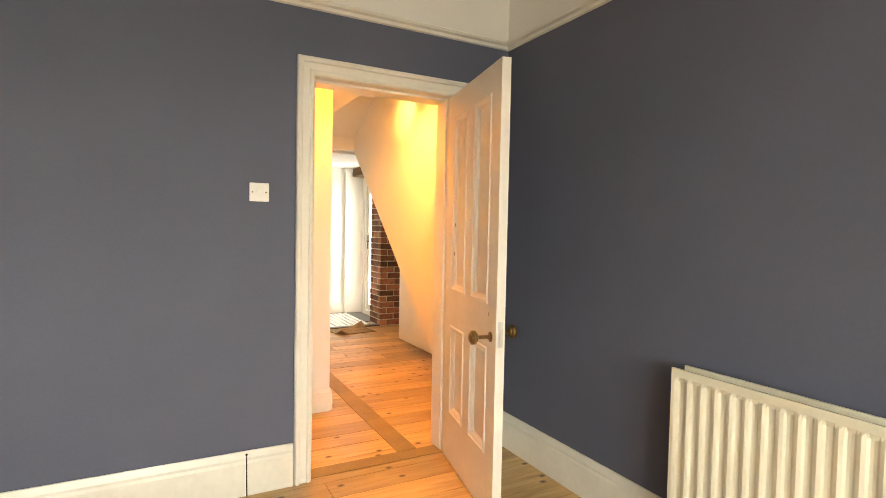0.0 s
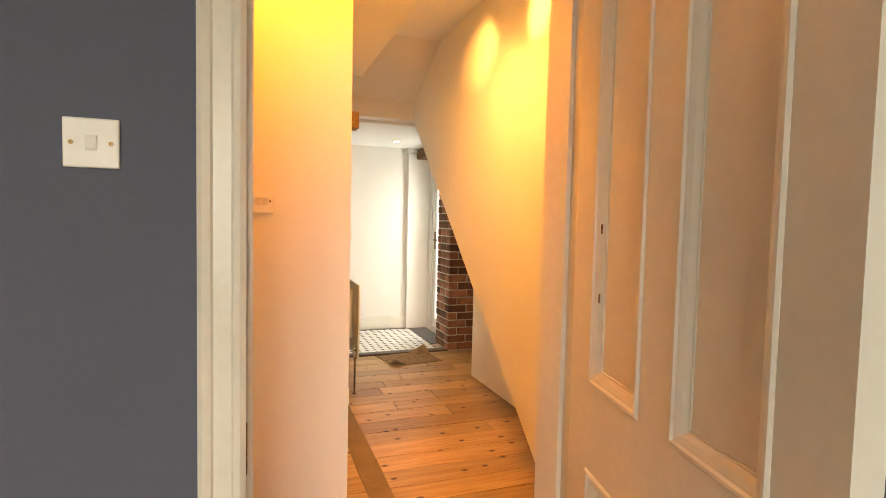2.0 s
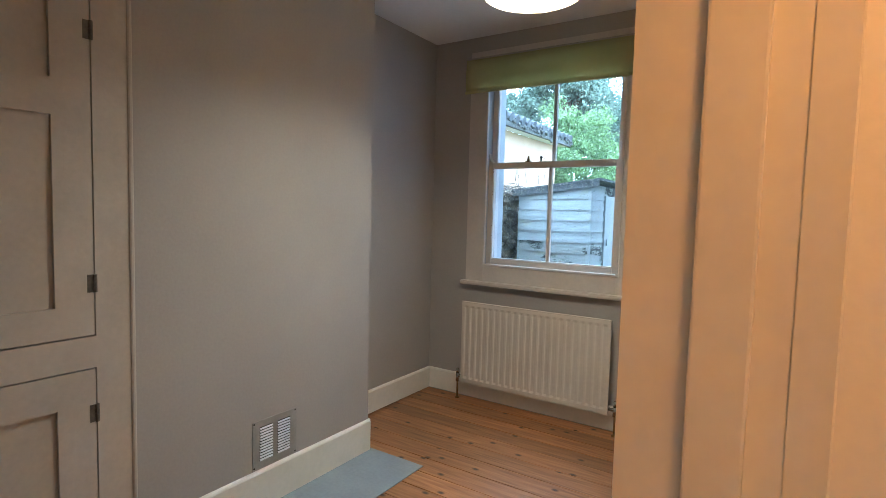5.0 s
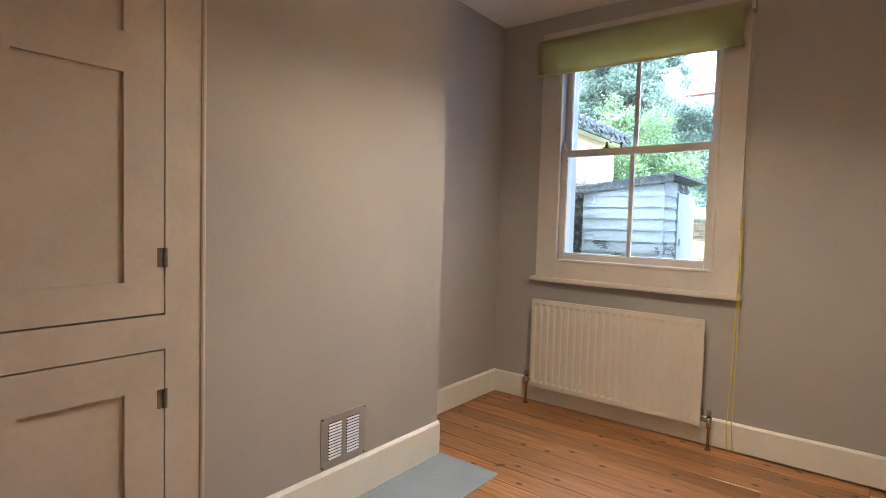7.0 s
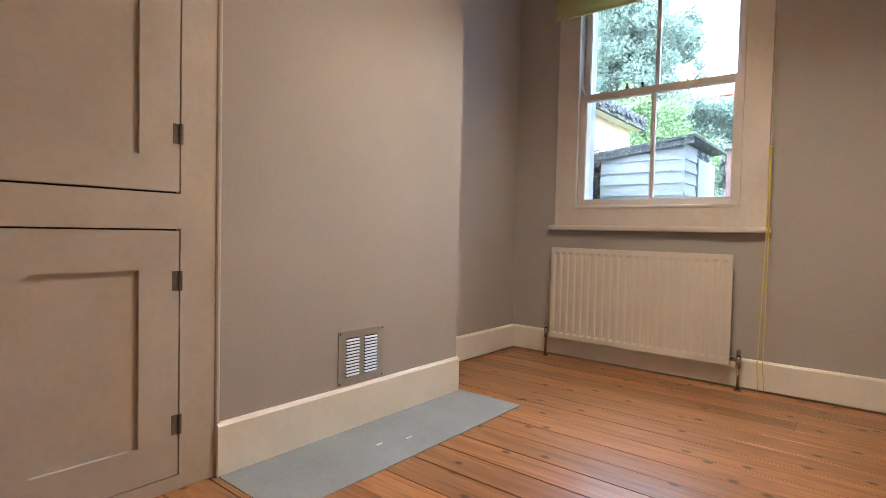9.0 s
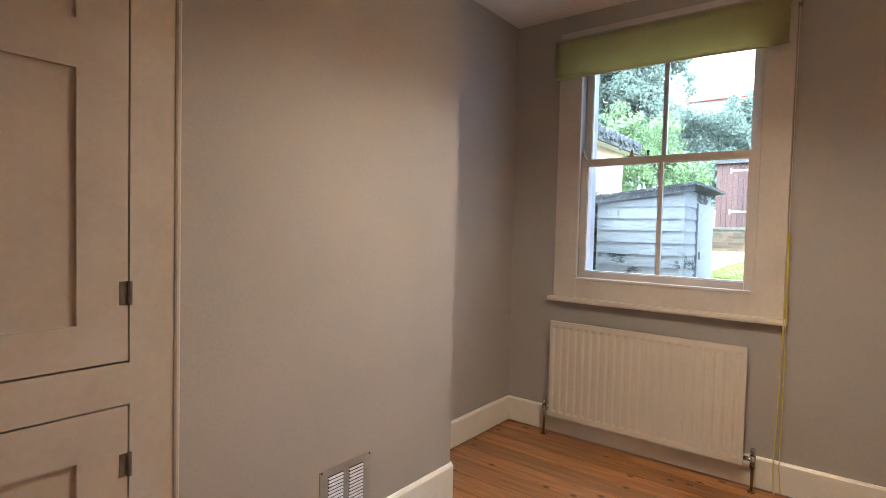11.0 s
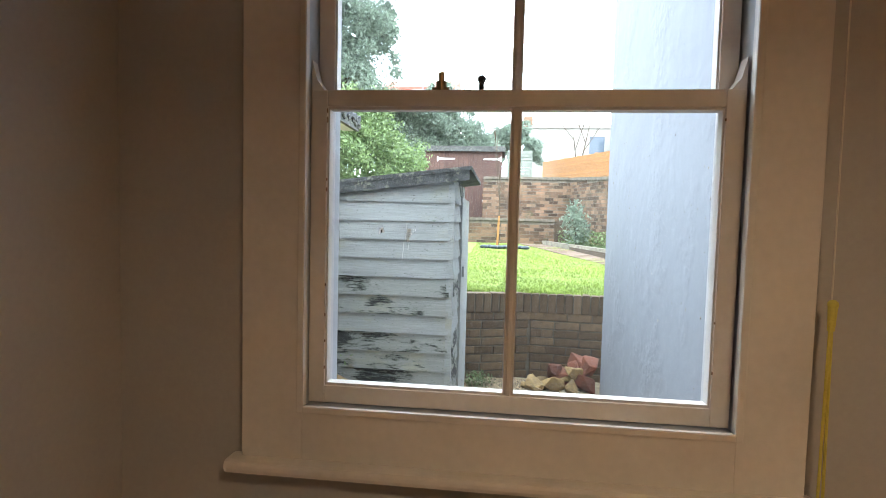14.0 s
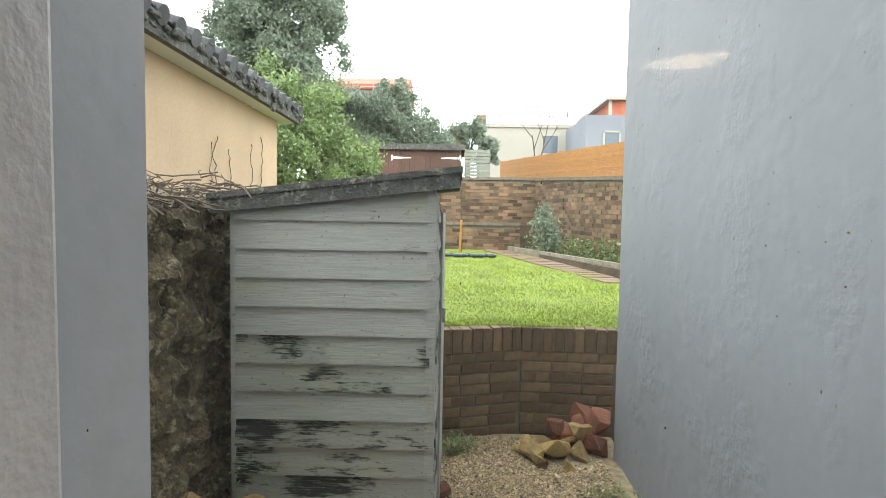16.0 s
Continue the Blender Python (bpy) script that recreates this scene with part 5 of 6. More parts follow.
bm.faces.new(cols[0][::-1])
bm.faces.new(cols[-1])
bmesh.ops.recalc_face_normals(bm, faces=bm.faces)
solid("wall_rubble", bm, RUBBLE, "old lumpy rubble stone boundary wall", "wall", smooth=False)


def twig():
    x, y = rg.uniform(-2.25, -1.9), rg.uniform(6.9, 8.5)
    p = Vector((x, y, rg.uniform(1.58, 1.68)))
    d = Vector((rg.uniform(-1, 1), rg.uniform(-1, 1), rg.uniform(-0.25, 0.12))).normalized()
    vs, fs = [], []
    r = rg.uniform(0.0015, 0.0035)
    for s in range(5):
        a = d.cross(Vector((0, 0, 1))).normalized() * r
        b = Vector((0, 0, r))
        vs += [tuple(p + a), tuple(p - a * 0.5 + b), tuple(p - a * 0.5 - b)]
        if s:
            o = 3 * s
            fs += [(o - 3, o - 2, o + 1, o), (o - 2, o - 1, o + 2, o + 1), (o - 1, o - 3, o, o + 2)]
        p = p + d * rg.uniform(0.025, 0.06)
        d = (d + Vector((rg.uniform(-0.6, 0.6), rg.uniform(-0.6, 0.6), rg.uniform(-0.5, 0.3)))).normalized()
    return vs, fs


scatter("twigs", "tangle of dead climbing stems on the wall top", "twigs", 420, twig, TWIG)

# grey clapboard shed
sh = thing("garden_shed", "small pale grey clapboard shed with flaking paint and felt roof", "shed")
SX0, SX1, SY0, SY1 = -1.87, -1.09, 8.14, 9.30


def shed_top(x):
    return 1.615 + (x - SX0) * 0.115


bm = bmesh.new()
prism(bm, [(SX0 + 0.02, 0.10), (SX1 - 0.02, 0.10), (SX1 - 0.02, shed_top(SX1) - 0.02), (SX0 + 0.02, shed_top(SX0) - 0.02)], "y", SY0 + 0.02, SY1)
part("body", bm, GREYROT, sh)
for k in range(14):
    z0 = 0.10 + k * 0.11
    z1 = z0 + 0.122
    for side in ("front", "side"):
        bm = bmesh.new()
        if side == "front":
            zl, zr = min(z1, shed_top(SX0) - 0.03), min(z1, shed_top(SX1) - 0.03)
            if z0 > zl:
                continue
            v = [(SX0 + 0.012, SY0 - 0.012, z0), (SX1 - 0.015, SY0 - 0.012, z0), (SX1 - 0.015, SY0 + 0.004, zr), (SX0 + 0.012, SY0 + 0.004, zl)]
            w = [(x, y + 0.014, z) for x, y, z in v]
        else:
            if z0 > shed_top(SX1) - 0.1:
                continue
            v = [(SX1 + 0.012, SY0 + 0.02, z0), (SX1 + 0.012, SY0 + 0.42, z0), (SX1 - 0.004, SY0 + 0.42, min(z1, shed_top(SX1))), (SX1 - 0.004, SY0 + 0.02, min(z1, shed_top(SX1)))]
            w = [(x - 0.014, y, z) for x, y, z in v]
        a, b = [bm.verts.new(p) for p in v], [bm.verts.new(p) for p in w]
        bm.faces.new(a)
        bm.faces.new(b[::-1])
        for i in range(4):
            bm.faces.new((a[i], a[(i + 1) % 4], b[(i + 1) % 4], b[i]))
        bmesh.ops.recalc_face_normals(bm, faces=bm.faces)
        part("clapboard", bm, GREYROT if k < 9 and k != 6 else GREYBOARD, sh)
for x0, x1, y0, y1 in ((SX1 - 0.03, SX1 + 0.006, SY0 - 0.008, SY0 + 0.03), (SX0 - 0.004, SX0 + 0.014, SY0 - 0.004, SY0 + 0.03)):
    bm = bmesh.new()
    box(bm, x0, y0, 0.06, x1, y1, 1.64)
    part("corner_post", bm, GREYBOARD, sh)
bm = bmesh.new()
box(bm, SX1 - 0.006, SY0 + 0.44, 0.12, SX1 + 0.02, SY1 - 0.05, 1.58, 0, 0.004)
box(bm, SX1 + 0.02, SY0 + 0.5, 1.05, SX1 + 0.035, SY0 + 0.53, 1.12)
part("door", bm, GREYBOARD, sh, "pale boarded shed door")
bm = bmesh.new()
prism(bm, [(SX0 - 0.07, shed_top(SX0) - 0.012), (SX1 + 0.10, shed_top(SX1) + 0.012), (SX1 + 0.10, shed_top(SX1) + 0.035), (SX0 - 0.07, shed_top(SX0) + 0.012)], "y", SY0 - 0.06, SY1 + 0.08)
part("roof", bm, FELT, sh, "mossy felt roof")
bm = bmesh.new()
prism(bm, [(SX0 - 0.06, shed_top(SX0) - 0.062), (SX1 + 0.09, shed_top(SX1) - 0.045), (SX1 + 0.09, shed_top(SX1) + 0.014), (SX0 - 0.06, shed_top(SX0) - 0.008)], "y", SY0 - 0.052, SY0 - 0.034)
part("fascia", bm, FELT, sh, "dark weathered fascia board")
for x in (SX1 - 0.03, SX0 + 0.1):
    bm = bmesh.new()
    box(bm, x - 0.06, SY0 - 0.01, 0.03, x + 0.09, SY0 + 0.09, 0.10, 0, 0.004)
    part("footing", bm, DARKBRICK, sh, "brick footing")

# stones


def rock(name, label, at, r, material, scale=(1, 1, 0.7), seed=0):
    """A broken lump with flat split faces and sharp edges, tipped on one side."""
    rgen = random.Random(seed * 7 + 3)
    bm = bmesh.new()
    for k in range(14):
        d = Vector((rgen.gauss(0, 1), rgen.gauss(0, 1), rgen.gauss(0, 1))).normalized()
        d = Vector([max(-0.62, min(0.62, q)) for q in d]) * r * rgen.uniform(1.25, 1.65)
        bm.verts.new((d.x * scale[0], d.y * scale[1], d.z * scale[2]))
    hull = bmesh.ops.convex_hull(bm, input=bm.verts)
    bmesh.ops.delete(bm, geom=list({v for v in hull["geom_interior"] if isinstance(v, bmesh.types.BMVert)}), context="VERTS")
    bmesh.ops.bevel(bm, geom=bm.edges[:], offset=r * 0.05, segments=1, affect="EDGES")
    bmesh.ops.rotate(bm, verts=bm.verts, matrix=Euler((rgen.uniform(-0.5, 0.5), rgen.uniform(-0.5, 0.5), rgen.uniform(0, 6.2))).to_matrix())
    low = min(v.co.z for v in bm.verts)
    bmesh.ops.translate(bm, vec=(0, 0, -low - 0.006), verts=bm.verts)
    ob = new(name, mesh_of(name, bm, material))
    ob.matrix_basis = pose(*at)
    return tagged(ob, label, "stone", "stones in the yard")


for k, (x, y, z, r, m) in enumerate(((-1.72, 7.86, 0.04, 0.15, STONE), (-1.58, 7.88, 0.04, 0.14, STONE), (-1.86, 7.66, 0.04, 0.16, STONE), (-1.86, 7.92, 0.04, 0.16, STONE), (-1.68, 7.66, 0.04, 0.14, STONE), (-1.70, 7.84, 0.19, 0.15, STONE), (-1.86, 7.80, 0.20, 0.15, STONE), (-1.56, 7.93, 0.18, 0.10, STONE), (-1.66, 7.88, 0.34, 0.12, STONE), (-1.83, 7.84, 0.36, 0.13, STONE), (-1.74, 7.72, 0.34, 0.10, STONE),
                                     (-0.42, 9.52, 0.04, 0.085, STONE), (-0.50, 9.40, 0.04, 0.075, STONE), (-0.36, 9.38, 0.04, 0.08, STONE), (-0.24, 9.55, 0.04, 0.10, REDSTONE),
                                     (-0.10, 9.58, 0.04, 0.10, REDSTONE), (-0.17, 9.52, 0.15, 0.075, STONE), (-0.30, 9.62, 0.04, 0.07, REDSTONE), (-0.22, 9.38, 0.04, 0.06, STONE), (-0.34, 9.56, 0.12, 0.07, REDSTONE), (-0.08, 9.46, 0.04, 0.07, REDSTONE), (-0.12, 9.62, 0.13, 0.085, REDSTONE), (-0.06, 9.52, 0.18, 0.07, REDSTONE), (-0.27, 9.50, 0.11, 0.07, STONE), (-0.46, 9.30, 0.04, 0.05, STONE), (-0.30, 9.26, 0.04, 0.035, STONE), (-0.56, 9.48, 0.04, 0.04, STONE), (-1.07, 8.9, 0.04, 0.05, REDSTONE))):
    rock("rubble_stone", "broken red brick lump heaped by the wall" if m is REDSTONE else "yellow sandstone lump lying in the yard", (x, y, z), r * 1.22, m, (1.1, 0.8, 0.62 if m is STONE else 0.8), k)

# retaining wall
rw = tagged(new("wall_retaining"), "low brown brick retaining wall with upright coping bricks", "retaining wall", "", "structure")
RB = [brick_mesh(l, 0.10, 0.065, DARKBRICK) for l in (0.205, 0.095)]
SOLDIER = brick_mesh(0.064, 0.11, 0.17, DARKBRICK)
for (xa, ya), (xb, yb) in (((-1.16, 9.63), (-0.53, 9.82)), ((-0.53, 9.82), (0.16, 9.76))):
    d = Vector((xb - xa, yb - ya))
    length = d.length
    d.normalize()
    ang = math.degrees(math.atan2(d.y, d.x))
    nr = Vector((-d.y, d.x))
    bm = bmesh.new()
    p0, p1 = Vector((xa, ya)) + nr * 0.008, Vector((xb, yb)) + nr * 0.008
    prism(bm, [(p0.x, p0.y), (p1.x, p1.y), (p1.x + nr.x * 0.2, p1.y + nr.y * 0.2), (p0.x + nr.x * 0.2, p0.y + nr.y * 0.2)], "z", -0.02, 0.785)
    part("mortar", bm, DARKMORTAR, rw)
    for k in range(8):
        s = -0.11 if k % 2 else 0.0
        while s < length - 0.02:
            me, l = (RB[1], 0.095) if (k % 4 == 1 and s < 0.2) else (RB[0], 0.205)
            c = s + l / 2
            if c < length + 0.03 and s > -0.12:
                o = new("brick", me)
                o.parent = rw
                c = min(max(c, 0.05), length - 0.03)
                o.matrix_basis = pose(xa + d.x * c + nr.x * 0.05, ya + d.y * c + nr.y * 0.05, 0.075 + k * 0.0745, 0, random.uniform(-0.6, 0.6), ang + random.uniform(-0.8, 0.8))
            s += l + 0.010
    for k in range(int(length / 0.073)):
        o = new("brick", SOLDIER)
        o.parent = rw
        c = 0.036 + k * 0.073
        o.matrix_basis = pose(xa + d.x * c + nr.x * 0.052, ya + d.y * c + nr.y * 0.052, 0.715 + random.uniform(-0.004, 0.004), 0, random.uniform(-1, 1), ang)

# lawn
bm = bmesh.new()
cols = []
for i in range(31):
    x = -3.2 + 5.2 * i / 30
    cols.append([bm.verts.new((x, y, lawn_z(y) + 0.02 * noise.noise(Vector((x, y, 0))) - 0.005)) for y in [9.86 + 7.3 * j / 40 for j in range(41)]])
for a, b in zip(cols, cols[1:]):
    for j in range(40):
        bm.faces.new((a[j], b[j], b[j + 1], a[j + 1]))
solid("ground_lawn", bm, LAWN, "bright green lawn behind the retaining wall", "lawn", smooth=True)


def blade():
    y = 9.84 + 7.2 * rg.random() ** 1.7
    x = rg.uniform(-1.35, 1.2)
    z = lawn_z(y) + 0.02 * noise.noise(Vector((x, y, 0))) - 0.008
    h, a = rg.uniform(0.010, 0.028) * (1 + 0.4 * noise.noise(Vector((x * 1.5, y * 1.5, 4)))), rg.uniform(0, 6.28)
    w = rg.uniform(0.003, 0.006)
    lx, ly = rg.uniform(-0.022, 0.022), rg.uniform(-0.022, 0.022)
    return [(x - w * math.cos(a), y - w * math.sin(a), z), (x + w * math.cos(a), y + w * math.sin(a), z), (x + lx, y + ly, z + h)], [(0, 1, 2)]


scatter("grass", "short bright green grass blades", "grass", 70000, blade, mat("grass_blades", (0.33, 0.43, 0.065), 0.6, 0.3, 2.2, 14, 0, dark=(0.17, 0.24, 0.04), island=0.5, patch=((0.36, 0.31, 0.13), 2.6, 0.36)))

# path, bed and back terrace
bm = bmesh.new()
n = 20
for k in range(n):
    u0, u1 = k / n, (k + 0.9) / n
    p = [(0.10 + 1.15 * (1 - u), 12.2 + 4.8 * u) for u in (u0, u1)]
    z = lawn_z(p[0][1]) + 0.012
    prism(bm, [(p[0][0] - 0.52, p[0][1]), (p[0][0] - 0.05, p[0][1]), (p[1][0] - 0.05, p[1][1]), (p[1][0] - 0.52, p[1][1])], "z", z - 0.05, z + 0.008 * random.random())
solid("path", bm, PATHBRICK, "worn brick garden path", "path")
bm = bmesh.new()
prism(bm, [(1.24, 12.2), (1.32, 12.2), (0.17, 17.0), (0.09, 17.0)], "z", 0.7, 1.02)
solid("kerb", bm, mat("stone_edging", (0.28, 0.25, 0.19), 0.9, 0.3, 8, 60, 0.5), "stone edging of the flower bed", "kerb")
bm = bmesh.new()
prism(bm, [(1.3, 11.0), (2.6, 11.0), (1.6, 18.2), (0.1, 17.4)], "z", 0.5, 0.97)
solid("ground_bed", bm, EARTH, "flower bed along the garden wall", "flower bed")


def brick_run(name, label, xa, ya, xb, yb, z0a, z0b, z1a, z1b, coping):
    """A brick wall far off: real courses joined into one stuff mesh in front of a mortar core."""
    w = tagged(new(name), label, "garden wall", "", "structure")
    d = Vector((xb - xa, yb - ya))
    length = d.length
    d.normalize()
    nr = Vector((d.y, -d.x))
    bm = bmesh.new()
    for o0, o1, dz in ((-0.2, 0.0, 0.0),):
        v = []
        for (x, y, a, b) in ((xa, ya, z0a, z1a), (xb, yb, z0b, z1b)):
            for o in (o0, o1):
                v.append((bm.verts.new((x + nr.x * o, y + nr.y * o, a)), bm.verts.new((x + nr.x * o, y + nr.y * o, b))))
        (a, b, c, e) = v
        for q in ((a[0], b[0], b[1], a[1]), (b[0], e[0], e[1], b[1]), (e[0], c[0], c[1], e[1]), (c[0], a[0], a[1], c[1]), (a[1], b[1], e[1], c[1])):
            bm.faces.new(q)
    bmesh.ops.recalc_face_normals(bm, faces=bm.faces)
    part("mortar", bm, DARKMORTAR, w)
    vs, fs = [], []
    h = max(z1a - z0a, z1b - z0b)
    for k in range(int(h / 0.075)):
        s = -0.11 * (k % 2)
        while s < length:
            e = min(s + 0.205, length)
            s0 = max(s, 0)
            if e - s0 > 0.03:
                pr = 0.010 + rg.uniform(-0.004, 0.005)
                q = []
                for ss in (s0, e):
                    f = ss / length
                    zt = z0a + (z0b - z0a) * f + k * 0.075
                    top = z1a + (z1b - z1a) * f
                    if zt + 0.066 > top:
                        q = None
                        break
                    for o in (0.0, pr):
                        for zz in (zt, zt + 0.064):
                            q.append((xa + d.x * ss + nr.x * o, ya + d.y * ss + nr.y * o, zz))
                if q:
                    o = len(vs)
                    vs += q
                    fs += [tuple(o + i for i in t) for t in ((2, 6, 7, 3), (0, 2, 3, 1), (4, 5, 7, 6), (1, 3, 7, 5), (0, 4, 6, 2))]
            s += 0.215
    me = bpy.data.meshes.new("brickwork")
    me.from_pydata(vs, [], fs)
    me.materials.append(WALLBRICK)
    bw = new("brickwork", me)
    bw.parent = w
    tagged(bw, kind="stuff")
    if coping:
        bm = bmesh.new()
        m = []
        for (x, y, b) in ((xa, ya, z1a), (xb, yb, z1b)):
            m.append([bm.verts.new((x + nr.x * o, y + nr.y * o, b + zz)) for o, zz in ((0.04, 0.0), (0.04, 0.06), (-0.24, 0.06), (-0.24, 0.0))])
        for i in range(4):
            bm.faces.new((m[0][i], m[0][(i + 1) % 4], m[1][(i + 1) % 4], m[1][i]))
        bm.faces.new(m[0])
        bm.faces.new(m[1])
        bmesh.ops.recalc_face_normals(bm, faces=bm.faces)
        part("coping", bm, DARKMORTAR, w)
    return w


brick_run("wall_garden_far", "old brick garden wall with coping", -1.3, 18.25, 0.80, 18.2, 0.9, 0.9, 2.46, 2.46, True)
brick_run("wall_garden_side", "old brick garden wall beside the flower bed", 0.80, 18.2, 2.1, 11.4, 0.9, 0.8, 2.46, 2.0, True)
brick_run("wall_terrace", "low brick wall of the raised terrace", -3.2, 17.1, 0.35, 17.1, 0.85, 0.85, 1.44, 1.44, True)
bm = bmesh.new()
box(bm, -4.5, 17.2, 0.8, 0.8, 24, 1.46)
solid("ground_terrace", bm, EARTH, "raised terrace at the end of the garden", "terrace")

# brown shed
bs = thing("brown_shed", "dark brown timber shed with white strap hinges", "shed")
X0, X1, Y0, Z0 = -2.92, -0.86, 19.2, 1.46
bm = bmesh.new()
box(bm, X0 + 0.02, Y0 + 0.02, Z0, X1 - 0.02, Y0 + 1.6, 3.28)
part("body", bm, SHEDBROWN, bs)
k = X0
while k < X1 - 0.02:
    bm = bmesh.new()
    box(bm, k + 0.003, Y0 - 0.01, Z0 + 0.03, min(k + 0.128, X1), Y0 + 0.02, 3.28)
    part("plank", bm, SHEDBROWN, bs)
    k += 0.13
bm = bmesh.new()
box(bm, X0 - 0.08, Y0 - 0.10, 3.28, X1 + 0.08, Y0 + 1.7, 3.36)
box(bm, X0 - 0.08, Y0 - 0.12, 3.24, X1 + 0.08, Y0 - 0.09, 3.38)
part("roof", bm, FELT, bs, "dark felt roof")
for x, s in ((X0 + 0.36, 1), (X1 - 0.05, -1)):
    for z in (3.05, 1.95):
        bm = bmesh.new()
        prism(bm, [(x, z - 0.03), (x + s * 0.45, z - 0.012), (x + s * 0.45, z + 0.012), (x, z + 0.03)], "y", Y0 - 0.022, Y0 - 0.012)
        box(bm, min(x, x - s * 0.03), Y0 - 0.022, z - 0.07, max(x, x - s * 0.03), Y0 - 0.012, z + 0.07)
        part("strap_hinge", bm, PLASTIC, bs, "white strap hinge")
bench = thing("garden_bench", "small weathered wooden bench by the brown shed", "bench")
bm = bmesh.new()
for z in (1.85, 2.05):
    box(bm, -1.35, 18.9, z, -0.75, 18.94, z + 0.07)
part("rail", bm, OAK, bench)
for x in (-1.33, -0.80):
    bm = bmesh.new()
    box(bm, x, 18.88, 1.46, x + 0.05, 18.96, 2.2)
    part("post", bm, OAK, bench)

# orange fence above the wall
fe = thing("slatted_fence", "bright orange slatted timber fence above the garden wall", "fence")
FA, FB = (2.05, 13.4, 2.15, 2.78), (0.75, 27.0, 2.9, 3.85)
for k in range(13):
    f0, f1 = k / 13, (k + 0.93) / 13
    bm = bmesh.new()
    v = []
    for (x, y, a, b) in (FA, FB):
        for dx in (0, 0.03):
            v.append([bm.verts.new((x + dx, y, a + (b - a) * f)) for f in (f0, f1)])
    a, b, c, e = v
    for q in ((a[0], a[1], c[1], c[0]), (b[0], e[0], e[1], b[1]), (a[0], b[0], b[1], a[1]), (c[0], c[1], e[1], e[0]), (a[1], b[1], e[1], c[1]), (a[0], c[0], e[0], b[0])):
        bm.faces.new(q)
    bmesh.ops.recalc_face_normals(bm, faces=bm.faces)
    part("slat", bm, CEDAR, fe)
for k in range(8):
    f = k / 7
    x, y = FA[0] + (FB[0] - FA[0]) * f, FA[1] + (FB[1] - FA[1]) * f
    bm = bmesh.new()
    box(bm, x + 0.03, y - 0.05, 0.8, x + 0.12, y + 0.05, FA[3] + (FB[3] - FA[3]) * f + 0.02)
    part("post", bm, OAK if k == 0 else CEDAR, fe)

# neighbour's outbuilding
nb = thing("outbuilding", "peach rendered outbuilding with a dark tiled roof", "outbuilding")
bm = bmesh.new()
box(bm, -7.0, 8.0, -0.1, -3.0, 12.0, 2.60)
part("wall", bm, PEACH, nb, "peach rendered wall")
bm = bmesh.new()
prism(bm, [(-2.80, 2.63), (-2.80, 2.71), (-7.2, 4.19), (-7.2, 4.09)], "y", 7.8, 12.2)
part("roof", bm, TILE, nb, "grey tiled roof")
bm = bmesh.new()
box(bm, -2.84, 7.8, 2.60, -2.79, 12.2, 2.70)
part("fascia", bm, FELT, nb, "dark fascia board")
bm = bmesh.new()
box(bm, -3.0, 7.8, 2.602, -2.84, 12.15, 2.63)
part("soffit", bm, HOUSEPAINT, nb, "pale boarded soffit")
bm = bmesh.new()
for k in range(150):
    y = rg.uniform(7.9, 12.2)
    ball(bm, (-2.78 + rg.gauss(0, 0.015), y, 2.68 + rg.gauss(0, 0.045)), rg.uniform(0.015, 0.045), 1, (0.7, 1.5, rg.uniform(0.5, 1.1)))
part("moss", bm, FELT, nb, "dark moss clinging along the eaves")
for k in range(22):
    y = 7.8 + k * 0.2
    bm = bmesh.new()
    for r in range(8):
        x = -2.76 - r * 0.27
        z = 2.72 - (x + 2.8) * 0.3364
        vs = tube(bm, (x, y + 0.1, z + 0.02), (x - 0.30, y + 0.1, z + 0.115), 0.065, 8, 0.05)
    part("tile_row", bm, TILE, nb)
ST = thing("climbing_stems", "bare climber stems on the peach wall", "climber")
bm = bmesh.new()
for k in range(5):
    y = 10.3 + 0.3 * k
    p = Vector((-2.985, y, 1.5))
    for s in range(14):
        q = p + Vector((0, rg.uniform(-0.06, 0.06), rg.uniform(0.02, 0.09)))
        tube(bm, p, q, rg.uniform(0.002, 0.005), 5)
        p = q
part("stem", bm, TWIG, ST)

# trees and bushes


def leaves(count, place, size, rgen):
    vs, fs = [], []
    for k in range(count):
        c = place()
        a = Vector((rgen.gauss(0, 1), rgen.gauss(0, 1), rgen.gauss(0, 1))).normalized()
        b = a.cross(Vector((rgen.gauss(0, 1), rgen.gauss(0, 1), rgen.gauss(0, 1)))).normalized()
        s = size * rgen.uniform(0.6, 1.3)
        o = len(vs)
        vs += [tuple(c - a * s), tuple(c + b * s * 0.45), tuple(c + a * s), tuple(c - b * s * 0.45)]
        fs.append((o, o + 1, o + 2, o + 3))
    return vs, fs


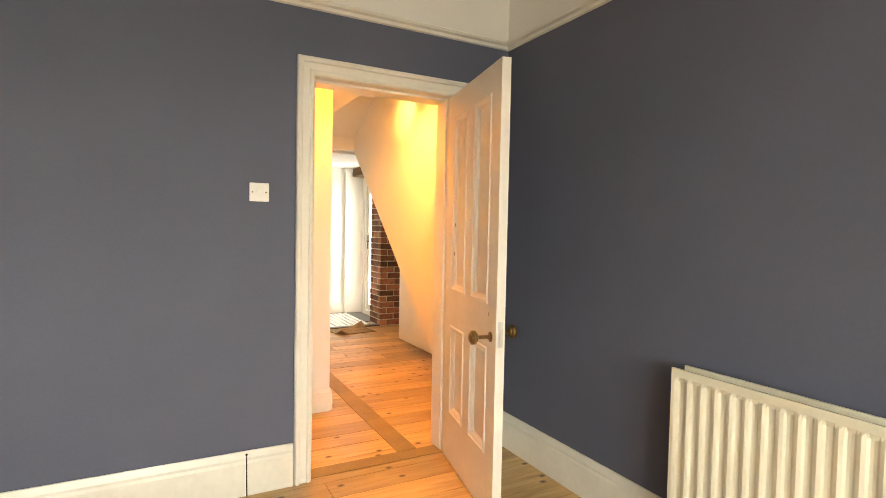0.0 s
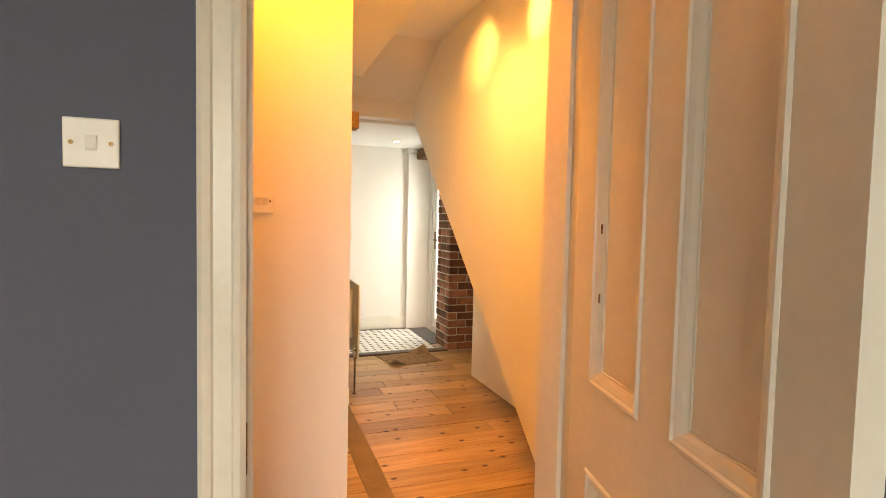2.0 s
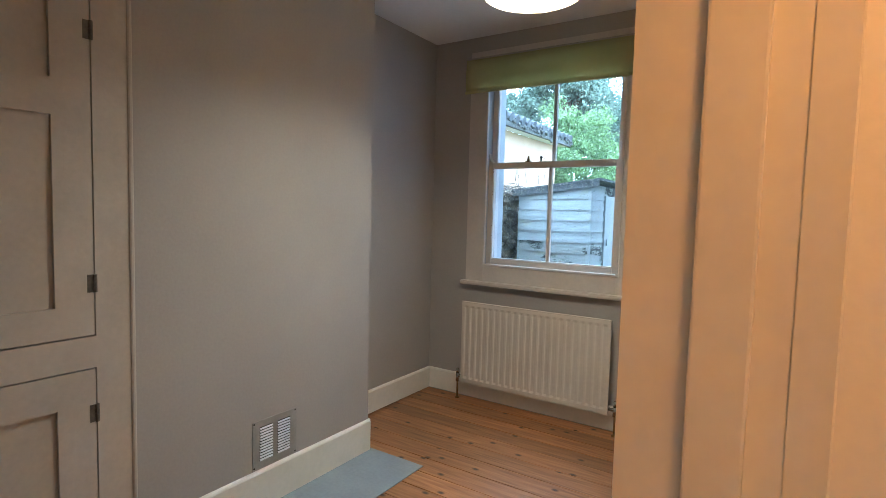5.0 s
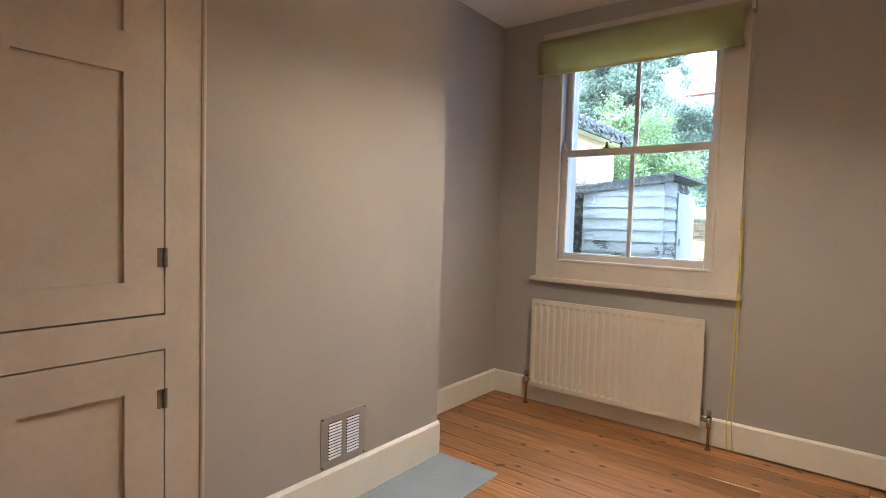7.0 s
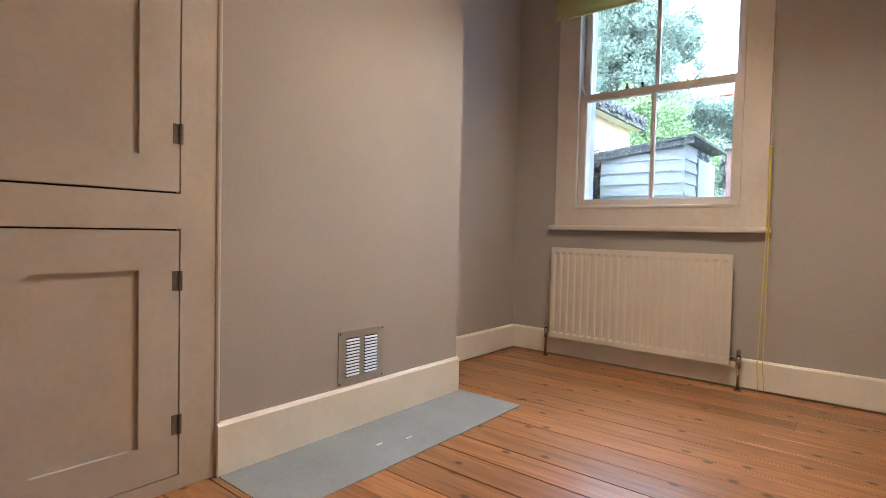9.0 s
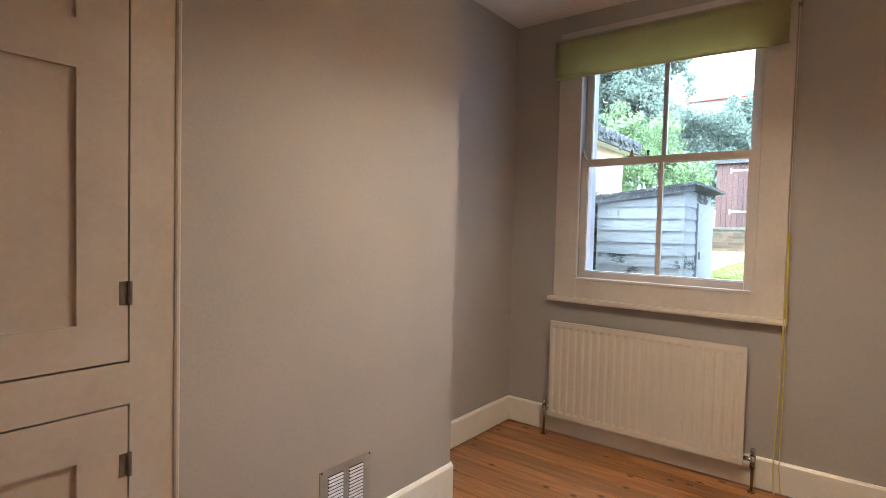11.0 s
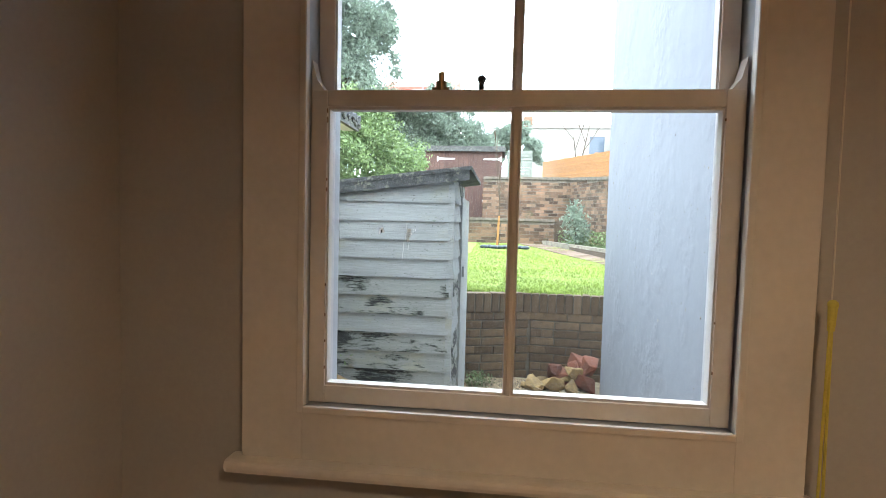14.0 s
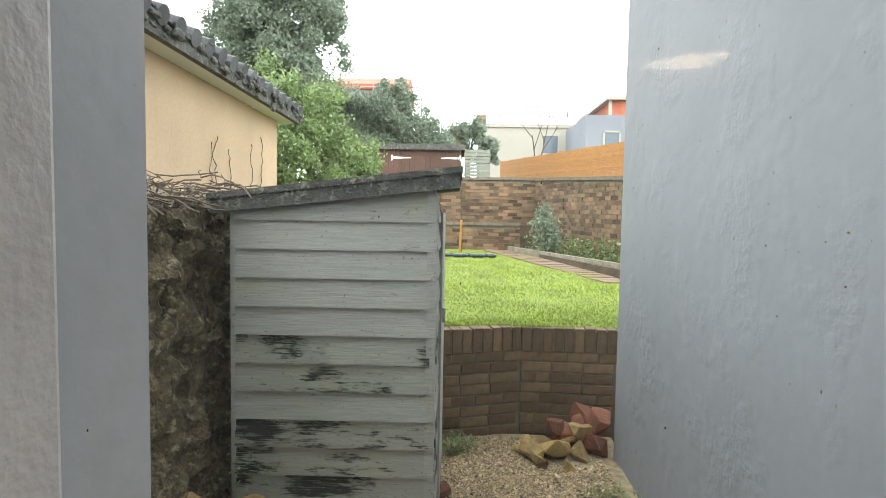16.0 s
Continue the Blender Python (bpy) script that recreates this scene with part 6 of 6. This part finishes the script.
def tree(name, label, base, clumps, trunk_r, count, size, material, seed, category="tree"):
    """A tree from its base: limbs to each clump (centre, radius), and a crown of many small leaves."""
    rgen = random.Random(seed)
    t = thing(name, label, category)
    bm = bmesh.new()
    top = Vector((sum(c[0] for c, r in clumps) / len(clumps), sum(c[1] for c, r in clumps) / len(clumps), min(c[2] - 0.5 * r for c, r in clumps)))
    tube(bm, base, top, trunk_r, 10, trunk_r * 0.6)
    for c, r in clumps:
        mid = top.lerp(Vector(c), 0.5) + Vector((0, 0, r * 0.15))
        tube(bm, top, mid, trunk_r * 0.5, 7, trunk_r * 0.3)
        tube(bm, mid, c, trunk_r * 0.3, 6, trunk_r * 0.1)
    part("trunk", bm, BARK, t)
    total = sum(r ** 2 for c, r in clumps)
    vs, fs = [], []
    for c, r in clumps:
        subs = []
        for k in range(64):
            d = Vector((rgen.gauss(0, 1), rgen.gauss(0, 1), rgen.gauss(0, 1))).normalized()
            subs.append((Vector(c) + d * r * rgen.uniform(0.25, 1.0), r * rgen.uniform(0.14, 0.40)))

        def place():
            p, q = rgen.choice(subs)
            d = Vector((rgen.gauss(0, 1), rgen.gauss(0, 1), rgen.gauss(0, 1))).normalized()
            return p + d * q * rgen.random() ** 0.45
        v, f = leaves(int(count * r * r / total), place, size, rgen)
        o = len(vs)
        vs += v
        fs += [tuple(o + i for i in q) for q in f]
    me = bpy.data.meshes.new("crown")
    me.from_pydata(vs, [], fs)
    me.materials.append(material)
    cr = new("crown", me)
    cr.parent = t
    return t


tree("evergreen_tree", "tall dark evergreen oak behind the outbuilding", (-6.8, 22, 0.9), [((-7.6, 22, 7.2), 1.3), ((-6.6, 22.4, 6.4), 1.6), ((-6.2, 22, 8.2), 1.7), ((-5.4, 21.6, 6.2), 1.3), ((-7.2, 22.5, 9.6), 1.4), ((-6.4, 22, 10.0), 1.3), ((-5.0, 22.2, 7.6), 0.9), ((-8.2, 22, 5.4), 1.2)], 0.35, 110000, 0.062, LEAF, 1)
tree("ivy_bush", "glossy green ivy bush above the rubble wall", (-3.4, 14.6, 0.6), [((-3.2, 14.4, 2.4), 0.95), ((-3.9, 13.6, 2.2), 0.85), ((-3.7, 14.2, 3.1), 0.8), ((-2.85, 14.9, 2.0), 0.62), ((-3.3, 15.0, 3.1), 0.65), ((-2.75, 15.2, 2.55), 0.5), ((-4.2, 13.2, 1.7), 0.8), ((-2.9, 14.2, 1.6), 0.6)], 0.08, 60000, 0.036, IVY, 2, "bush")
tree("evergreen_tree", "broad grey-green tree behind the garden shed", (-3.4, 25, 1.0), [((-4.6, 25, 5.0), 1.5), ((-3.8, 25, 4.6), 1.4), ((-2.8, 25.2, 4.7), 1.25), ((-3.2, 25, 5.5), 1.0), ((-2.0, 25.3, 4.3), 0.95), ((-1.5, 25.4, 3.7), 0.7), ((-5.8, 25, 5.0), 1.6), ((-2.3, 25, 3.4), 1.2), ((-4.0, 25, 3.4), 1.4)], 0.2, 80000, 0.06, LEAF, 3)
tree("evergreen_tree", "small dark conifer far beyond the garden", (-0.4, 32, 1.2), [((-0.7, 32, 5.6), 0.8), ((0.0, 32, 6.0), 0.6), ((-1.2, 32, 5.2), 0.9), ((0.5, 32, 5.0), 0.8)], 0.15, 22000, 0.06, LEAF, 4)
tree("wall_shrub", "dark shrub growing against the garden wall", (0.62, 15.6, 0.95), [((0.62, 15.6, 1.45), 0.28), ((0.66, 15.5, 1.15), 0.26), ((0.6, 15.7, 1.7), 0.18)], 0.02, 1500, 0.035, LEAF, 5, "shrub")
tree("wall_shrub", "ivy tumbling over the end of the garden wall", (1.35, 12.9, 0.9), [((1.40, 12.9, 1.95), 0.28), ((1.38, 12.8, 1.6), 0.25), ((1.42, 12.95, 2.2), 0.16)], 0.02, 1500, 0.035, IVY, 6, "shrub")


def weed():
    f = rg.random()
    x, y = 1.25 - 0.95 * f + rg.uniform(0.05, 0.55), 12.4 + 4.4 * f
    c = Vector((x, y, 0.98 + rg.random() ** 2 * 0.3))
    a = Vector((rg.gauss(0, 1), rg.gauss(0, 1), rg.gauss(0, 0.6))).normalized()
    b = a.cross(Vector((0, 0.3, 1))).normalized()
    s = rg.uniform(0.02, 0.05)
    return [tuple(c - a * s), tuple(c + b * s * 0.4), tuple(c + a * s), tuple(c - b * s * 0.4)], [(0, 1, 2, 3)]


scatter("bed_plants", "low weeds and leaves in the flower bed", "plants", 2600, weed, IVY)


def yard_weed():
    x, y, h = rg.choice(((-1.0, 9.45, 0.12), (-0.95, 9.5, 0.1), (-0.95, 8.75, 0.05), (-1.50, 8.0, 0.45), (-1.42, 8.04, 0.3), (-1.52, 7.95, 0.4), (-1.76, 7.95, 0.62), (-0.15, 8.9, 0.08)))
    c = Vector((x + rg.gauss(0, 0.06), y + rg.gauss(0, 0.05), 0.05 + rg.random() * h))
    a = Vector((rg.gauss(0, 1), rg.gauss(0, 1), rg.gauss(0, 0.8))).normalized()
    b = a.cross(Vector((0, 0.3, 1))).normalized()
    s = rg.uniform(0.007, 0.018)
    return [tuple(c - a * s), tuple(c + b * s * 0.4), tuple(c + a * s), tuple(c - b * s * 0.4)], [(0, 1, 2, 3)]


scatter("yard_weeds", "tufts of weeds between shed and gravel", "weeds", 2200, yard_weed, IVY)


def bare_tree(name, label, base, height, spread, r, seed, depth=4):
    rgen = random.Random(seed)
    t = thing(name, label, "tree")
    bm = bmesh.new()

    def grow(p, d, length, rad, k):
        q = p + d * length
        tube(bm, p, q, rad, 6, rad * 0.65)
        if k:
            for _ in range(rgen.choice((2, 3))):
                e = (d + Vector((rgen.gauss(0, spread), rgen.gauss(0, spread), rgen.uniform(-0.1, 0.5)))).normalized()
                grow(p.lerp(q, rgen.uniform(0.6, 1)), e, length * rgen.uniform(0.55, 0.8), rad * 0.6, k - 1)
    grow(Vector(base), Vector((0, 0, 1)), height, r, depth)
    part("trunk", bm, BARK, t)
    return t


bare_tree("bare_tree", "small leafless tree beyond the garden wall", (1.9, 25, 1.3), 2.2, 0.5, 0.045, 3, 5)
bare_tree("sapling", "young leafless sapling on the lawn", (-0.88, 16.3, lawn_z(16.3)), 1.5, 0.18, 0.018, 8, 2)
bm = bmesh.new()
tube(bm, (-0.90, 16.2, lawn_z(16.2)), (-0.88, 16.2, lawn_z(16.2) + 0.62), 0.022, 8)
tagged(new("tree_stake", mesh_of("tree_stake", bm, CEDAR)), "pale orange wooden stake by the sapling", "stake")
bm = bmesh.new()
for k in range(9):
    ball(bm, (-1.15 + 0.1 * k, 15.3 + 0.1 * math.sin(k * 2), lawn_z(15.3) + 0.03), 0.07, 2, (1.2, 0.9, 0.55))
tagged(new("plastic_sheet", mesh_of("plastic_sheet", bm, TARP, True)), "crumpled dark blue plastic sheet on the grass", "plastic sheet")

# far houses


def far_window(parent, x0, x1, y, z0, z1):
    bm = bmesh.new()
    for a, b, c, d in ((x0 - 0.12, x0, z0, z1), (x1, x1 + 0.12, z0, z1), (x0, x1, z0 - 0.12, z0), (x0, x1, z1, z1 + 0.12)):
        box(bm, a, y - 0.08, c, b, y, d)
    w = part("window", bm, HOUSEWHITE, parent)
    bm = bmesh.new()
    box(bm, x0, y - 0.03, z0, x1, y - 0.01, z1)
    part("pane", bm, PANE, w)


h1 = thing("white_house", "far white rendered house with a roof terrace railing", "house")
bm = bmesh.new()
box(bm, 1.0, 46, 0.8, 8.6, 54, 8.5)
part("wall", bm, HOUSEWHITE, h1)
bm = bmesh.new()
box(bm, 0.9, 45.9, 8.5, 8.7, 54, 8.75)
part("roof", bm, HOUSEWHITE, h1)
far_window(h1, 5.5, 6.6, 46, 6.6, 7.9)
bm = bmesh.new()
for k in range(8):
    tube(bm, (1.3 + k, 46.2, 8.75), (1.3 + k, 46.2, 10.1), 0.035, 6)
part("railing_post", bm, METAL, h1)
bm = bmesh.new()
for z in (9.4, 10.1):
    tube(bm, (1.3, 46.2, z), (8.3, 46.2, z), 0.03, 6)
part("rail", bm, METAL, h1)
bm = bmesh.new()
box(bm, 0.6, 47, 8, 1.3, 48, 9.6)
part("chimney", bm, WALLBRICK, h1)
h2 = thing("slate_blue_house", "slate blue clad house with red tiled upper wall", "house")
bm = bmesh.new()
box(bm, 7.2, 40, 0.8, 15, 48, 8.3)
part("wall", bm, HOUSEGREY, h2)
bm = bmesh.new()
box(bm, 8.9, 40.4, 8.3, 15, 48, 9.3)
part("tile_hanging", bm, REDTILE, h2, "red tile-hung upper storey")
bm = bmesh.new()
box(bm, 8.5, 40.1, 9.3, 15.3, 48.3, 9.5)
box(bm, 8.7, 40.3, 8.3, 8.9, 40.4, 9.3)
part("roof", bm, HOUSEWHITE, h2)
far_window(h2, 8.4, 9.3, 40, 6.0, 7.2)
bm = bmesh.new()
for k in range(9):
    box(bm, 10.2, 39.9, 5.0 + k * 0.35, 15, 40, 5.3 + k * 0.35)
part("cladding", bm, HOUSEWHITE, h2, "white lapped cladding")
h3 = thing("red_roofed_house", "far pale house with a red roof and scaffold rails", "house")
bm = bmesh.new()
box(bm, -11.5, 52, 0.8, -5.4, 60, 12.6)
part("wall", bm, HOUSEWHITE, h3)
bm = bmesh.new()
prism(bm, [(51.6, 13.0), (56, 14.6), (60.4, 13.0), (60.4, 12.6), (51.6, 12.6)], "x", -11.8, -5.2)
part("roof", bm, REDTILE, h3, "red tiled roof")
bm = bmesh.new()
for x in (-8.0, -6.2, -4.4, -3.9):
    tube(bm, (x, 51, 1), (x, 51, 13.8), 0.05, 6)
for z in (11.6, 12.6):
    tube(bm, (-9, 51, z), (-3.8, 51, z), 0.05, 6)
part("scaffold", bm, METAL, h3, "grey scaffold poles")
bm = bmesh.new()
for k in range(12):
    box(bm, -0.7, 24.9, 2.6 + k * 0.12, 0.2, 24.95, 2.70 + k * 0.12)
for x in (-0.68, -0.25, 0.14):
    box(bm, x, 24.95, 0.8, x + 0.08, 25.03, 4.05)
tagged(new("grey_fence", mesh_of("grey_fence", bm, mat("mossy_grey_slats", (0.22, 0.24, 0.20), 0.85))), "grey slatted fence panel beyond the garden wall", "fence")
